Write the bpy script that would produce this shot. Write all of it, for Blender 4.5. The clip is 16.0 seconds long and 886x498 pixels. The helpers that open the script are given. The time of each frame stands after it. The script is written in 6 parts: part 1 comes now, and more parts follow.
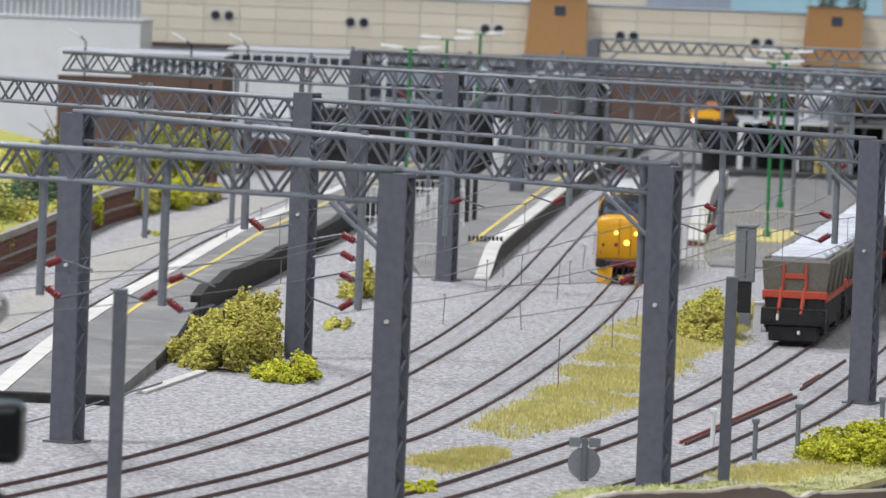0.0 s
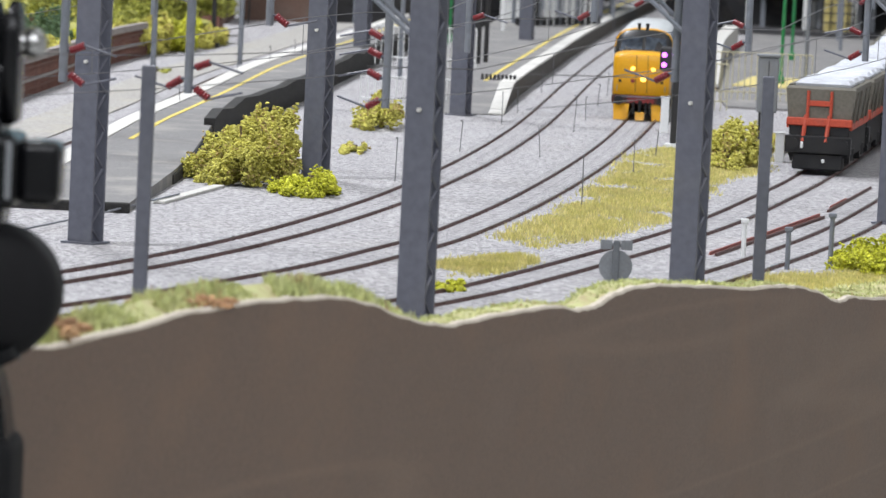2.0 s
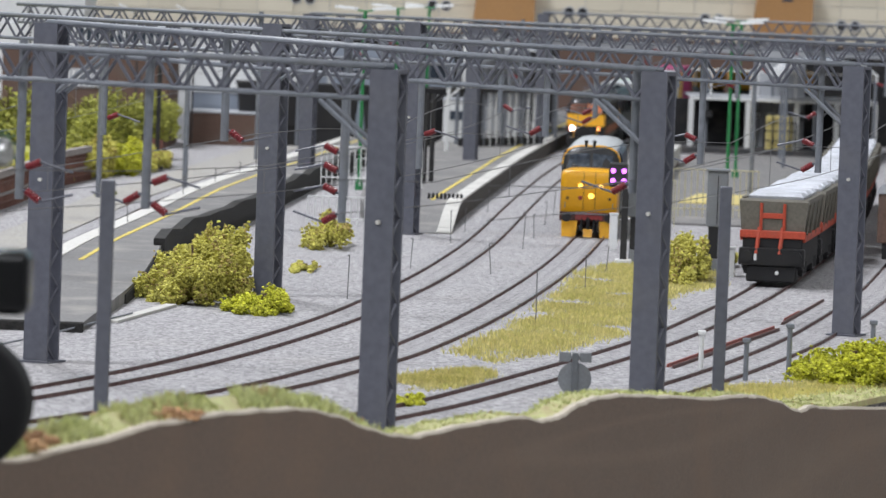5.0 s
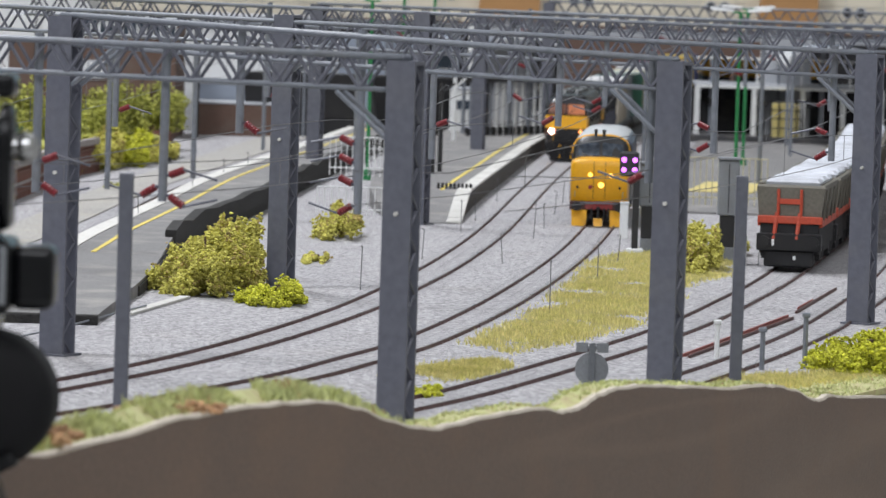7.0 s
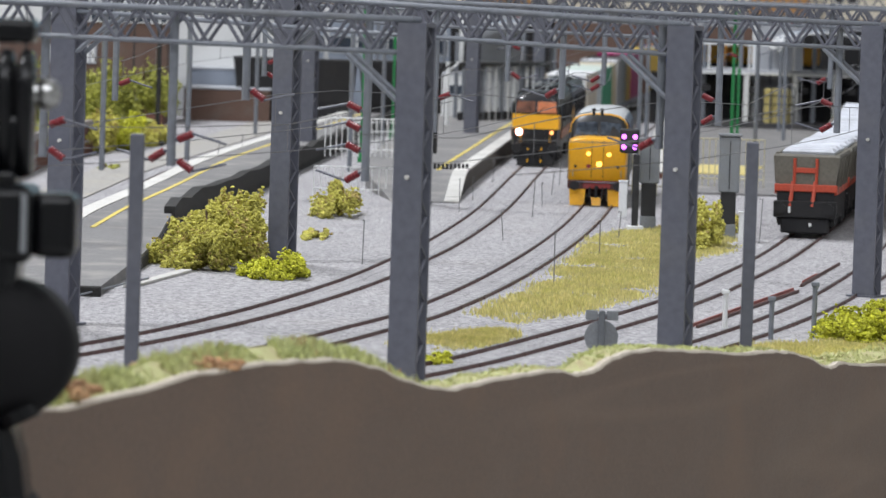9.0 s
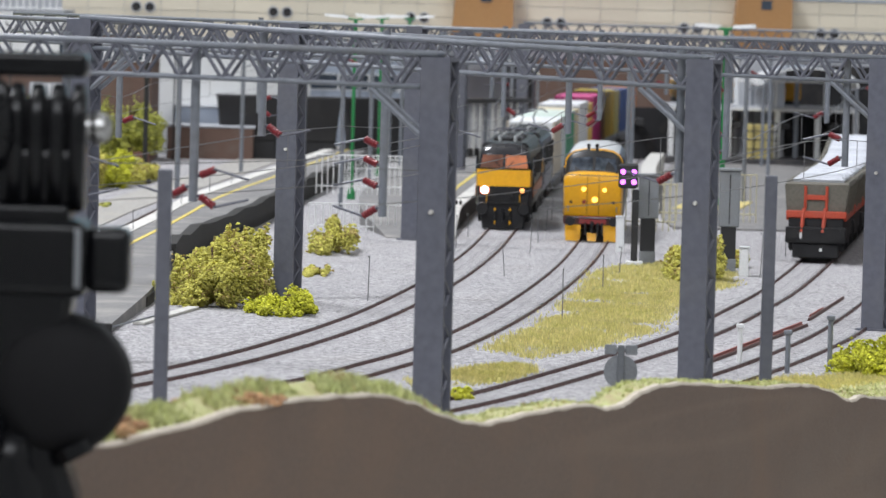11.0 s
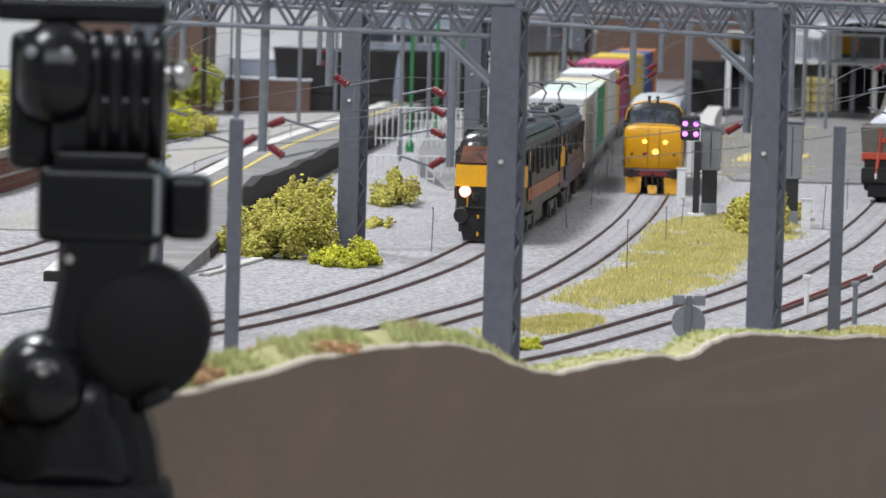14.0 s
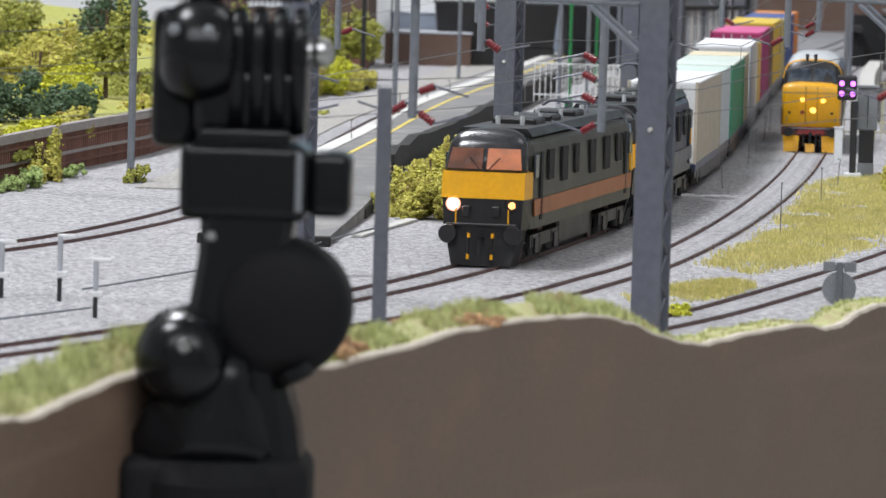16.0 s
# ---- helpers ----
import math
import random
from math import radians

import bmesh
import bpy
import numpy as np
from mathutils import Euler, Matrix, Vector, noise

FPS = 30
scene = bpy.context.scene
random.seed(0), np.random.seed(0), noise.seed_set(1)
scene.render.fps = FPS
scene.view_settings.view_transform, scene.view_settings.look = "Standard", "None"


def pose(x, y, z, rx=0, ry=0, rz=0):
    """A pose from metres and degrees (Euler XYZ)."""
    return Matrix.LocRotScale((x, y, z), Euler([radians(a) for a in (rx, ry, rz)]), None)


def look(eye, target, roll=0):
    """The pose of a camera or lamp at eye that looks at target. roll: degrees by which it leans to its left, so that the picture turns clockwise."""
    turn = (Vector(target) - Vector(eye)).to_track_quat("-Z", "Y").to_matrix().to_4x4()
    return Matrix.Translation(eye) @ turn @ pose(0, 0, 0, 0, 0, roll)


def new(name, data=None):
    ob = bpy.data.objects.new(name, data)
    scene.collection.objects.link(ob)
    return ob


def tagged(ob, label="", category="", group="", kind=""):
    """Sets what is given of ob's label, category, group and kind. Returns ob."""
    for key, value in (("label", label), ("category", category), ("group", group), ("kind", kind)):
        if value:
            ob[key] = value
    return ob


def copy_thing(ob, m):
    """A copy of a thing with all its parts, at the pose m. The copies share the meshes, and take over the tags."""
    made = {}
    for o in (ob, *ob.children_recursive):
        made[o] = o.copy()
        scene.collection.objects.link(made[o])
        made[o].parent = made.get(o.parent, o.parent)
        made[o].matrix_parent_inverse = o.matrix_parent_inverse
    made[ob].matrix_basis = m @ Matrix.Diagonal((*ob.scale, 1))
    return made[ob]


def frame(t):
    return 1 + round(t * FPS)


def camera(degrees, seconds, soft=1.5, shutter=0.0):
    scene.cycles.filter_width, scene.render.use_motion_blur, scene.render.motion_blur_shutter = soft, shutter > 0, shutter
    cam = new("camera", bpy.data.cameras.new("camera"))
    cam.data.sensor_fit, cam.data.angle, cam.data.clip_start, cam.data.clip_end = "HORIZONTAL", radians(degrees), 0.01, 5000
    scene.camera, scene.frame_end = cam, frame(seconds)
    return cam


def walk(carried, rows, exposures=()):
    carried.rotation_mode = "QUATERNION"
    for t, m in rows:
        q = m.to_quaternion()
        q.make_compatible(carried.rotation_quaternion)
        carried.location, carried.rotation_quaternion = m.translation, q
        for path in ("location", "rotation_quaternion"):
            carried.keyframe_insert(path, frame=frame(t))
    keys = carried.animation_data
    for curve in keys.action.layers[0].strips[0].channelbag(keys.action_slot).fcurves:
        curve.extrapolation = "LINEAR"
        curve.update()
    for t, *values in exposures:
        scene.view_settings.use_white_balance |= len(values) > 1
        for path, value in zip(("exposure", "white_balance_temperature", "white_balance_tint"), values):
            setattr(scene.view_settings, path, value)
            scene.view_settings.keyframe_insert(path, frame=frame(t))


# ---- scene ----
# Everything below is laid out in layout millimetres; U turns them into metres.
U = 0.00094

PATH = [
    (0, 0.02688, -0.04658, 0.18287, -3.424, 0.903, 2.23),
    (0.5, 0.02245, -0.03632, 0.17238, -3.317, 0.900, 2.33),
    (1, 0.01432, -0.02357, 0.15803, -3.807, 0.612, 2.56),
    (1.5, 0.01053, -0.01189, 0.14621, -4.716, 0.521, 2.73),
    (2, 0.01350, -0.01024, 0.14632, -4.681, 0.708, 2.78),
    (2.5, 0.01412, -0.01450, 0.14875, -3.588, 0.733, 2.72),
    (3, 0.01414, -0.01162, 0.14644, -2.578, 0.610, 2.81),
    (3.5, 0.00916, -0.01052, 0.14170, -2.673, 0.373, 2.77),
    (4, 0.00783, -0.00740, 0.14044, -2.981, 0.187, 2.55),
    (6.5, 0.00082, -0.00287, 0.14187, -3.215, -0.009, 1.90),
    (7, 0.00026, -0.00227, 0.14152, -3.276, 0.000, 1.87),
    (7.5, 0.00107, -0.00124, 0.14135, -3.330, 0.028, 1.91),
    (8, -0.00335, 0.00176, 0.13854, -3.404, -0.072, 1.82),
    (8.2, -0.00541, 0.00567, 0.13544, -3.428, -0.125, 1.86),
    (10.3, -0.02135, 0.01205, 0.12799, -2.934, -0.575, 1.57),
    (10.5, -0.02619, 0.01328, 0.12919, -2.913, -0.655, 1.56),
    (11, -0.02871, 0.01381, 0.12786, -2.818, -0.687, 1.57),
    (11.5, -0.03106, 0.01532, 0.12606, -2.875, -0.678, 1.51),
    (12, -0.03038, 0.01470, 0.12765, -3.044, -0.535, 1.62),
    (12.5, -0.03061, 0.01545, 0.12645, -3.041, -0.451, 1.64),
    (13, -0.03120, 0.01526, 0.12572, -3.077, -0.358, 1.54),
    (13.5, -0.03362, 0.01630, 0.12361, -3.167, -0.249, 1.50),
    (14, -0.03506, 0.01490, 0.12601, -3.368, -0.117, 1.58),
    (14.5, -0.03366, 0.00961, 0.12690, -3.434, 0.115, 1.52),
    (15, -0.03381, 0.01135, 0.12651, -3.525, 0.414, 1.52),
    (15.5, -0.03124, 0.01308, 0.13149, -3.921, 1.321, 1.68),
    (16, -0.02983, 0.01274, 0.13304, -4.071, 1.845, 1.68),
]
cam = camera(10.5, 16.0, soft=1.45)
cam.data.dof.use_dof = True
cam.data.dof.focus_distance = 2150 * U
cam.data.dof.aperture_fstop = 66
walk(cam, [(t, pose(x, y, z, 90 + pitch, 0, yaw) @ pose(0, 0, 0, 0, 0, roll)) for t, x, y, z, pitch, yaw, roll in PATH],
     [(0, 0.0), (0.5, 0.02), (1.0, 0.08), (1.5, 0.22), (2.0, 0.26), (2.5, 0.11), (3.0, 0.02), (3.5, 0.0), (8.2, 0.0), (10.5, 0.13), (16.0, 0.13)])

# ---- light: an exhibition hall with bright ceiling panels ----
world = bpy.data.worlds.new("hall")
world.use_nodes = True
world.node_tree.nodes["Background"].inputs[0].default_value = (0.8, 0.86, 1.0, 1)
world.node_tree.nodes["Background"].inputs[1].default_value = 0.25
scene.world = world
scene.view_settings.exposure = 0.0


def panel(x, y, z, sx, sy, watts):
    data = bpy.data.lights.new("ceiling_panel", "AREA")
    data.shape, data.size, data.size_y, data.energy, data.color = "RECTANGLE", sx, sy, watts, (0.925, 0.945, 1.0)
    ob = new("ceiling_panel_light", data)
    ob.matrix_world = look((x, y, z), (x * 0.2 + 0.1, y * 0.4 + 1.5, 0))
    return ob


panel(-1.3, 1.4, 2.6, 0.6, 0.6, 61)
panel(-0.9, 4.0, 2.6, 0.6, 0.6, 74)
panel(1.4, 2.6, 2.9, 1.2, 1.2, 12)
panel(0.3, -1.6, 2.8, 4.4, 1.8, 122)


# ---- materials ----
def ramp2(nt, fac, c0, c1, p0=0.3, p1=0.7):
    r = nt.nodes.new("ShaderNodeValToRGB")
    r.color_ramp.elements[0].position, r.color_ramp.elements[1].position = p0, p1
    r.color_ramp.elements[0].color, r.color_ramp.elements[1].color = (*c0, 1), (*c1, 1)
    nt.links.new(fac, r.inputs[0])
    return r.outputs[0]


def mat(name, c, c2=None, grain=0.8, stain=14.0, rough=0.7, metal=0.0, bump=0.3, dirt=(0.16, 0.14, 0.12), wear=0.25, emit=0.0, coat=0.0, island=0.0, rnd=0.0):
    """Two scales of noise, grain and stain (in layout millimetres), over a base colour."""
    m = bpy.data.materials.new(name)
    m.use_nodes = True
    nt = m.node_tree
    b = nt.nodes["Principled BSDF"]
    co = nt.nodes.new("ShaderNodeTexCoord")
    n1 = nt.nodes.new("ShaderNodeTexNoise")
    n1.inputs["Scale"].default_value, n1.inputs["Detail"].default_value = 1 / (grain * U), 3
    n2 = nt.nodes.new("ShaderNodeTexNoise")
    n2.inputs["Scale"].default_value, n2.inputs["Detail"].default_value = 1 / (stain * U), 5
    for n in (n1, n2):
        nt.links.new(co.outputs["Object"], n.inputs["Vector"])
    c2 = c2 or tuple(v * 0.75 for v in c)
    base = ramp2(nt, n1.outputs[0], c2, c)
    if island or rnd:
        geo = nt.nodes.new("ShaderNodeNewGeometry" if island else "ShaderNodeObjectInfo")
        hsv = nt.nodes.new("ShaderNodeHueSaturation")
        mr = nt.nodes.new("ShaderNodeMapRange")
        k = island or rnd
        mr.inputs["To Min"].default_value, mr.inputs["To Max"].default_value = 1 - k, 1 + k
        nt.links.new(geo.outputs["Random Per Island" if island else "Random"], mr.inputs["Value"])
        nt.links.new(mr.outputs[0], hsv.inputs["Value"])
        nt.links.new(base, hsv.inputs["Color"])
        base = hsv.outputs[0]
    mix = nt.nodes.new("ShaderNodeMix")
    mix.data_type = "RGBA"
    mix.inputs["B"].default_value = (*dirt, 1)
    wr = nt.nodes.new("ShaderNodeMapRange")
    wr.inputs["From Min"].default_value, wr.inputs["From Max"].default_value, wr.inputs["To Max"].default_value = 0.5, 0.75, wear
    nt.links.new(n2.outputs[0], wr.inputs["Value"])
    nt.links.new(wr.outputs[0], mix.inputs["Factor"])
    nt.links.new(base, mix.inputs["A"])
    nt.links.new(mix.outputs["Result"], b.inputs["Base Color"])
    rr = nt.nodes.new("ShaderNodeMapRange")
    rr.inputs["To Min"].default_value, rr.inputs["To Max"].default_value = max(0.02, rough - 0.12), min(1, rough + 0.12)
    nt.links.new(n2.outputs[0], rr.inputs["Value"])
    nt.links.new(rr.outputs[0], b.inputs["Roughness"])
    b.inputs["Metallic"].default_value = metal
    b.inputs["Coat Weight"].default_value = coat
    if bump:
        bp = nt.nodes.new("ShaderNodeBump")
        bp.inputs["Strength"].default_value, bp.inputs["Distance"].default_value = bump, grain * U * 0.5
        nt.links.new(n1.outputs[0], bp.inputs["Height"])
        nt.links.new(bp.outputs[0], b.inputs["Normal"])
    if emit:
        b.inputs["Emission Color"].default_value = (*c, 1)
        b.inputs["Emission Strength"].default_value = emit
    return m


def ballast_material():
    m = mat("ballast", (0.455, 0.445, 0.46), (0.25, 0.243, 0.25), grain=2.6, stain=60, rough=0.95, bump=0.9, dirt=(0.37, 0.35, 0.34), wear=0.35)
    nt = m.node_tree
    v = nt.nodes.new("ShaderNodeTexVoronoi")
    v.inputs["Scale"].default_value = 1 / (1.5 * U)
    co = [n for n in nt.nodes if n.type == "TEX_COORD"][0]
    nt.links.new(co.outputs["Object"], v.inputs["Vector"])
    hsv = nt.nodes.new("ShaderNodeHueSaturation")
    mr = nt.nodes.new("ShaderNodeMapRange")
    mr.inputs["To Min"].default_value, mr.inputs["To Max"].default_value = 0.5, 1.3
    sep = nt.nodes.new("ShaderNodeSeparateColor")
    nt.links.new(v.outputs["Color"], sep.inputs[0])
    nt.links.new(sep.outputs[0], mr.inputs["Value"])
    b = nt.nodes["Principled BSDF"]
    src = b.inputs["Base Color"].links[0].from_socket
    nt.links.new(src, hsv.inputs["Color"])
    nt.links.new(mr.outputs[0], hsv.inputs["Value"])
    nt.links.new(hsv.outputs[0], b.inputs["Base Color"])
    bump = [n for n in nt.nodes if n.type == "BUMP"][0]
    bump.inputs["Distance"].default_value = 0.28 * U
    nt.links.new(v.outputs["Distance"], bump.inputs["Height"])
    return m


M_BALLAST = ballast_material()
M_RAIL = mat("rail_rust", (0.175, 0.095, 0.088), (0.095, 0.056, 0.053), grain=1, stain=30, rough=0.55, metal=0.4, wear=0.4, dirt=(0.1, 0.07, 0.06))
M_RAILTOP = mat("rail_head", (0.2, 0.165, 0.16), (0.13, 0.105, 0.1), grain=2, stain=30, rough=0.3, metal=0.8, bump=0.05)
M_STEEL = mat("gantry_grey", (0.115, 0.12, 0.15), (0.09, 0.095, 0.12), grain=3, stain=25, rough=0.5, bump=0.08, wear=0.25, dirt=(0.17, 0.165, 0.16))
M_STEEL2 = mat("tube_grey", (0.19, 0.205, 0.235), (0.145, 0.16, 0.185), grain=3, stain=18, rough=0.45, bump=0.05, wear=0.3)
# near-black for black parts, and for shade put in as colour
M_DARK = mat("black_and_shade", (0.012, 0.012, 0.014), rough=0.8, bump=0.1)
M_BLACK = mat("black_plastic", (0.006, 0.0065, 0.008), (0.004, 0.0042, 0.005), grain=0.6, stain=15, rough=0.24, bump=0.06, wear=0.15, dirt=(0.012, 0.012, 0.013))
M_BLACK.node_tree.nodes["Principled BSDF"].inputs["Specular IOR Level"].default_value = 0.28
M_RUBBER = mat("matt_black_rubber", (0.006, 0.006, 0.007), (0.004, 0.004, 0.005), grain=0.6, stain=15, rough=0.75, bump=0.1, wear=0.15, dirt=(0.012, 0.012, 0.013))
M_RUBBER.node_tree.nodes["Principled BSDF"].inputs["Specular IOR Level"].default_value = 0.25
M_CHROME = mat("bright_metal", (0.5, 0.5, 0.5), rough=0.3, metal=1.0, bump=0.02)
M_RED = mat("insulator_red", (0.21, 0.012, 0.02), (0.14, 0.01, 0.015), rough=0.35, bump=0.05, wear=0.15)
M_WIRE = mat("wire", (0.2, 0.2, 0.21), rough=0.5, metal=0.4, bump=0)
M_WHITE = mat("white_paint", (0.74, 0.75, 0.75), (0.64, 0.65, 0.65), stain=25, rough=0.5, bump=0.05, wear=0.2, dirt=(0.5, 0.48, 0.44))
M_BOARD = mat("hardboard_brown", (0.165, 0.111, 0.079), (0.122, 0.083, 0.06), grain=1.2, stain=45, rough=0.4, bump=0.25, wear=0.6, dirt=(0.215, 0.138, 0.092))


def scratches(m, colour, size, amount):
    """Thin pale scuff lines: the contour of a stretched, wandering noise."""
    nt = m.node_tree
    b = nt.nodes["Principled BSDF"]
    co, mp, n = nt.nodes.new("ShaderNodeTexCoord"), nt.nodes.new("ShaderNodeMapping"), nt.nodes.new("ShaderNodeTexNoise")
    mp.inputs["Scale"].default_value = (0.35, 0.35, 5.0)
    mp.inputs["Rotation"].default_value = (0, 0.14, 0)
    n.inputs["Scale"].default_value, n.inputs["Detail"].default_value = 1 / (size * U), 0.6
    nt.links.new(co.outputs["Object"], mp.inputs["Vector"])
    nt.links.new(mp.outputs[0], n.inputs["Vector"])
    r = nt.nodes.new("ShaderNodeValToRGB")
    e = r.color_ramp.elements
    e[0].position, e[0].color, e[1].position, e[1].color = 0.53, (0, 0, 0, 1), 0.57, (0, 0, 0, 1)
    mid = e.new(0.552)
    mid.color = (amount, amount, amount, 1)
    nt.links.new(n.outputs[0], r.inputs[0])
    mix = nt.nodes.new("ShaderNodeMix")
    mix.data_type = "RGBA"
    mix.inputs["B"].default_value = (*colour, 1)
    nt.links.new(b.inputs["Base Color"].links[0].from_socket, mix.inputs["A"])
    nt.links.new(r.outputs[0], mix.inputs["Factor"])
    nt.links.new(mix.outputs["Result"], b.inputs["Base Color"])


scratches(M_BOARD, (0.27, 0.19, 0.135), 190, 0.22)
M_BOARDEDGE = mat("raw_board_edge", (0.62, 0.56, 0.47), (0.45, 0.4, 0.33), grain=1, stain=10, rough=0.9, wear=0.3, dirt=(0.3, 0.24, 0.17))
M_PLATFORM = mat("platform_asphalt", (0.215, 0.21, 0.21), (0.15, 0.147, 0.147), grain=1.4, stain=26, rough=0.9, bump=0.5, wear=0.85, dirt=(0.33, 0.315, 0.29))
M_COPING = mat("coping_stone", (0.62, 0.61, 0.58), (0.5, 0.49, 0.46), grain=1, stain=16, rough=0.85, wear=0.35, dirt=(0.35, 0.33, 0.3), rnd=0.1)
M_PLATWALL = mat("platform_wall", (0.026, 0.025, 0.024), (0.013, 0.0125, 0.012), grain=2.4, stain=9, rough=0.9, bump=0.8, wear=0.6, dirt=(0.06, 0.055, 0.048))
M_YELLOWLINE = mat("yellow_line", (0.72, 0.58, 0.12), (0.6, 0.47, 0.1), stain=12, rough=0.8, wear=0.35)
M_CREAM = mat("cream_panel", (0.62, 0.57, 0.46), (0.57, 0.52, 0.42), grain=2, stain=70, rough=0.75, bump=0.05, wear=0.2, dirt=(0.5, 0.45, 0.36), rnd=0.05)
M_TAN = mat("tan_cladding", (0.36, 0.19, 0.07), (0.3, 0.155, 0.055), grain=2, stain=30, rough=0.7, bump=0.15, wear=0.2)


# ---- mesh helpers (layout millimetres) ----
def part(name, bm, material, parent=None, label="", smooth=False, kind=""):
    me = bpy.data.meshes.new(name)
    bmesh.ops.scale(bm, vec=(U, U, U), verts=bm.verts)
    if smooth:
        for f in bm.faces:
            f.smooth = True
    bm.to_mesh(me)
    bm.free()
    me.materials.append(material)
    ob = new(name, me)
    ob.parent = parent
    return tagged(ob, label=label, kind=kind)


def again(name, ob, parent, m):
    """Another part on the same mesh."""
    o = new(name, ob.data)
    o.parent = parent
    o.matrix_basis = m
    return o


def thing(name, x, y, z=0, rz=0, label="", category="", group="", kind=""):
    e = new(name)
    e.empty_display_size = 0.005
    e.matrix_basis = pose(x * U, y * U, z * U, 0, 0, rz)
    return tagged(e, label, category, group, kind)


def mm(x, y, z, rx=0, ry=0, rz=0):
    return pose(x * U, y * U, z * U, rx, ry, rz)


def box(bm, x0, x1, y0, y1, z0, z1, m=None):
    vs = [bm.verts.new(Vector((x, y, z)) if m is None else m @ Vector((x, y, z))) for z in (z0, z1) for y in (y0, y1) for x in (x0, x1)]
    for q in ((0, 2, 3, 1), (4, 5, 7, 6), (0, 1, 5, 4), (2, 6, 7, 3), (0, 4, 6, 2), (1, 3, 7, 5)):
        bm.faces.new([vs[i] for i in q])
    return vs


def bbox(x0, x1, y0, y1, z0, z1, bevel=0.4, seg=1):
    bm = bmesh.new()
    box(bm, x0, x1, y0, y1, z0, z1)
    if bevel:
        bmesh.ops.bevel(bm, geom=bm.edges[:], offset=bevel, segments=seg, affect="EDGES", profile=0.6)
    return bm


def rod(bm, a, b, r, seg=8, r2=None):
    a, b = Vector(a), Vector(b)
    d = (b - a).normalized()
    u = d.orthogonal().normalized()
    v = d.cross(u)
    r2 = r if r2 is None else r2
    rings = []
    for p, q in ((a, r), (b, r2)):
        rings.append([bm.verts.new(p + (u * math.cos(2 * math.pi * k / seg) + v * math.sin(2 * math.pi * k / seg)) * q) for k in range(seg)])
    for k in range(seg):
        bm.faces.new((rings[0][k], rings[0][(k + 1) % seg], rings[1][(k + 1) % seg], rings[1][k]))
    bm.faces.new(rings[0][::-1])
    bm.faces.new(rings[1])


def rods(items, r, seg=6):
    bm = bmesh.new()
    for a, b in items:
        rod(bm, a, b, r, seg)
    return bm


def loft(sections, caps=True):
    """Closed rings of points, joined one to the next."""
    bm = bmesh.new()
    rings = [[bm.verts.new(p) for p in s] for s in sections]
    n = len(rings[0])
    for a, b in zip(rings, rings[1:]):
        for k in range(n):
            bm.faces.new((a[k], a[(k + 1) % n], b[(k + 1) % n], b[k]))
    if caps:
        bm.faces.new(rings[0][::-1])
        bm.faces.new(rings[-1])
    bmesh.ops.recalc_face_normals(bm, faces=bm.faces[:])
    return bm


def prism(pts, z0, z1):
    return loft([[(x, y, z0) for x, y in pts], [(x, y, z1) for x, y in pts]])


def lathe(profile, seg=16):
    """A turned shape round z from (radius, z) pairs."""
    return loft([[(r * math.cos(2 * math.pi * k / seg), r * math.sin(2 * math.pi * k / seg), z) for k in range(seg)] for r, z in profile])


def curve(points):
    """x as a smooth function of y through points sorted by y."""
    pts = sorted(points, key=lambda p: p[1])
    ys, xs = [p[1] for p in pts], [p[0] for p in pts]
    n = len(ys)
    sl = [(xs[1] - xs[0]) / (ys[1] - ys[0])]
    for i in range(1, n - 1):
        sl.append((xs[i + 1] - xs[i - 1]) / (ys[i + 1] - ys[i - 1]))
    sl.append((xs[-1] - xs[-2]) / (ys[-1] - ys[-2]))

    def f(y):
        if y <= ys[0]:
            return xs[0] + sl[0] * (y - ys[0])
        if y >= ys[-1]:
            return xs[-1] + sl[-1] * (y - ys[-1])
        i = max(k for k in range(n - 1) if ys[k] <= y)
        h = ys[i + 1] - ys[i]
        t = (y - ys[i]) / h
        return (2 * t**3 - 3 * t**2 + 1) * xs[i] + (t**3 - 2 * t**2 + t) * h * sl[i] + (3 * t**2 - 2 * t**3) * xs[i + 1] + (t**3 - t**2) * h * sl[i + 1]

    return f


def slope(f, y):
    return (f(y + 10) - f(y - 10)) / 20


# ---- track lines, x over y ----
line_a = curve([(-284.0, 1350), (-232.8, 1450), (-188.4, 1550), (-150.0, 1650), (-120.2, 1740), (-97.8, 1820), (-79.1, 1900), (-63.3, 1980), (-47.7, 2070), (-32.8, 2170), (-18.3, 2290), (-2.8, 2430), (12.6, 2600), (27.9, 2800), (43.2, 3050), (57.5, 3300), (79.3, 3650), (103.4, 4000), (135.2, 4400), (178.3, 4900), (236.1, 5440), (282.1, 5900)])
line_b = curve([(-198.3, 1400), (-154.7, 1500), (-110.5, 1600), (-73.4, 1700), (-48.2, 1780), (-31.1, 1850), (-14.2, 1920), (-0.3, 2000), (14.6, 2100), (30.2, 2220), (48.3, 2380), (66.3, 2560), (83.3, 2760), (100.0, 3000), (120.1, 3400), (147.1, 3924), (205.0, 4632), (286.0, 5440)])
line_c = curve([(-80.0, 1480), (-33.7, 1600), (3.0, 1700), (26.7, 1780), (48.5, 1860), (69.8, 1940), (92.2, 2030), (114.0, 2130), (136.3, 2250), (163.0, 2400), (193.7, 2600), (222.6, 2806), (262.6, 3111), (340.1, 3870), (440.0, 4850)])
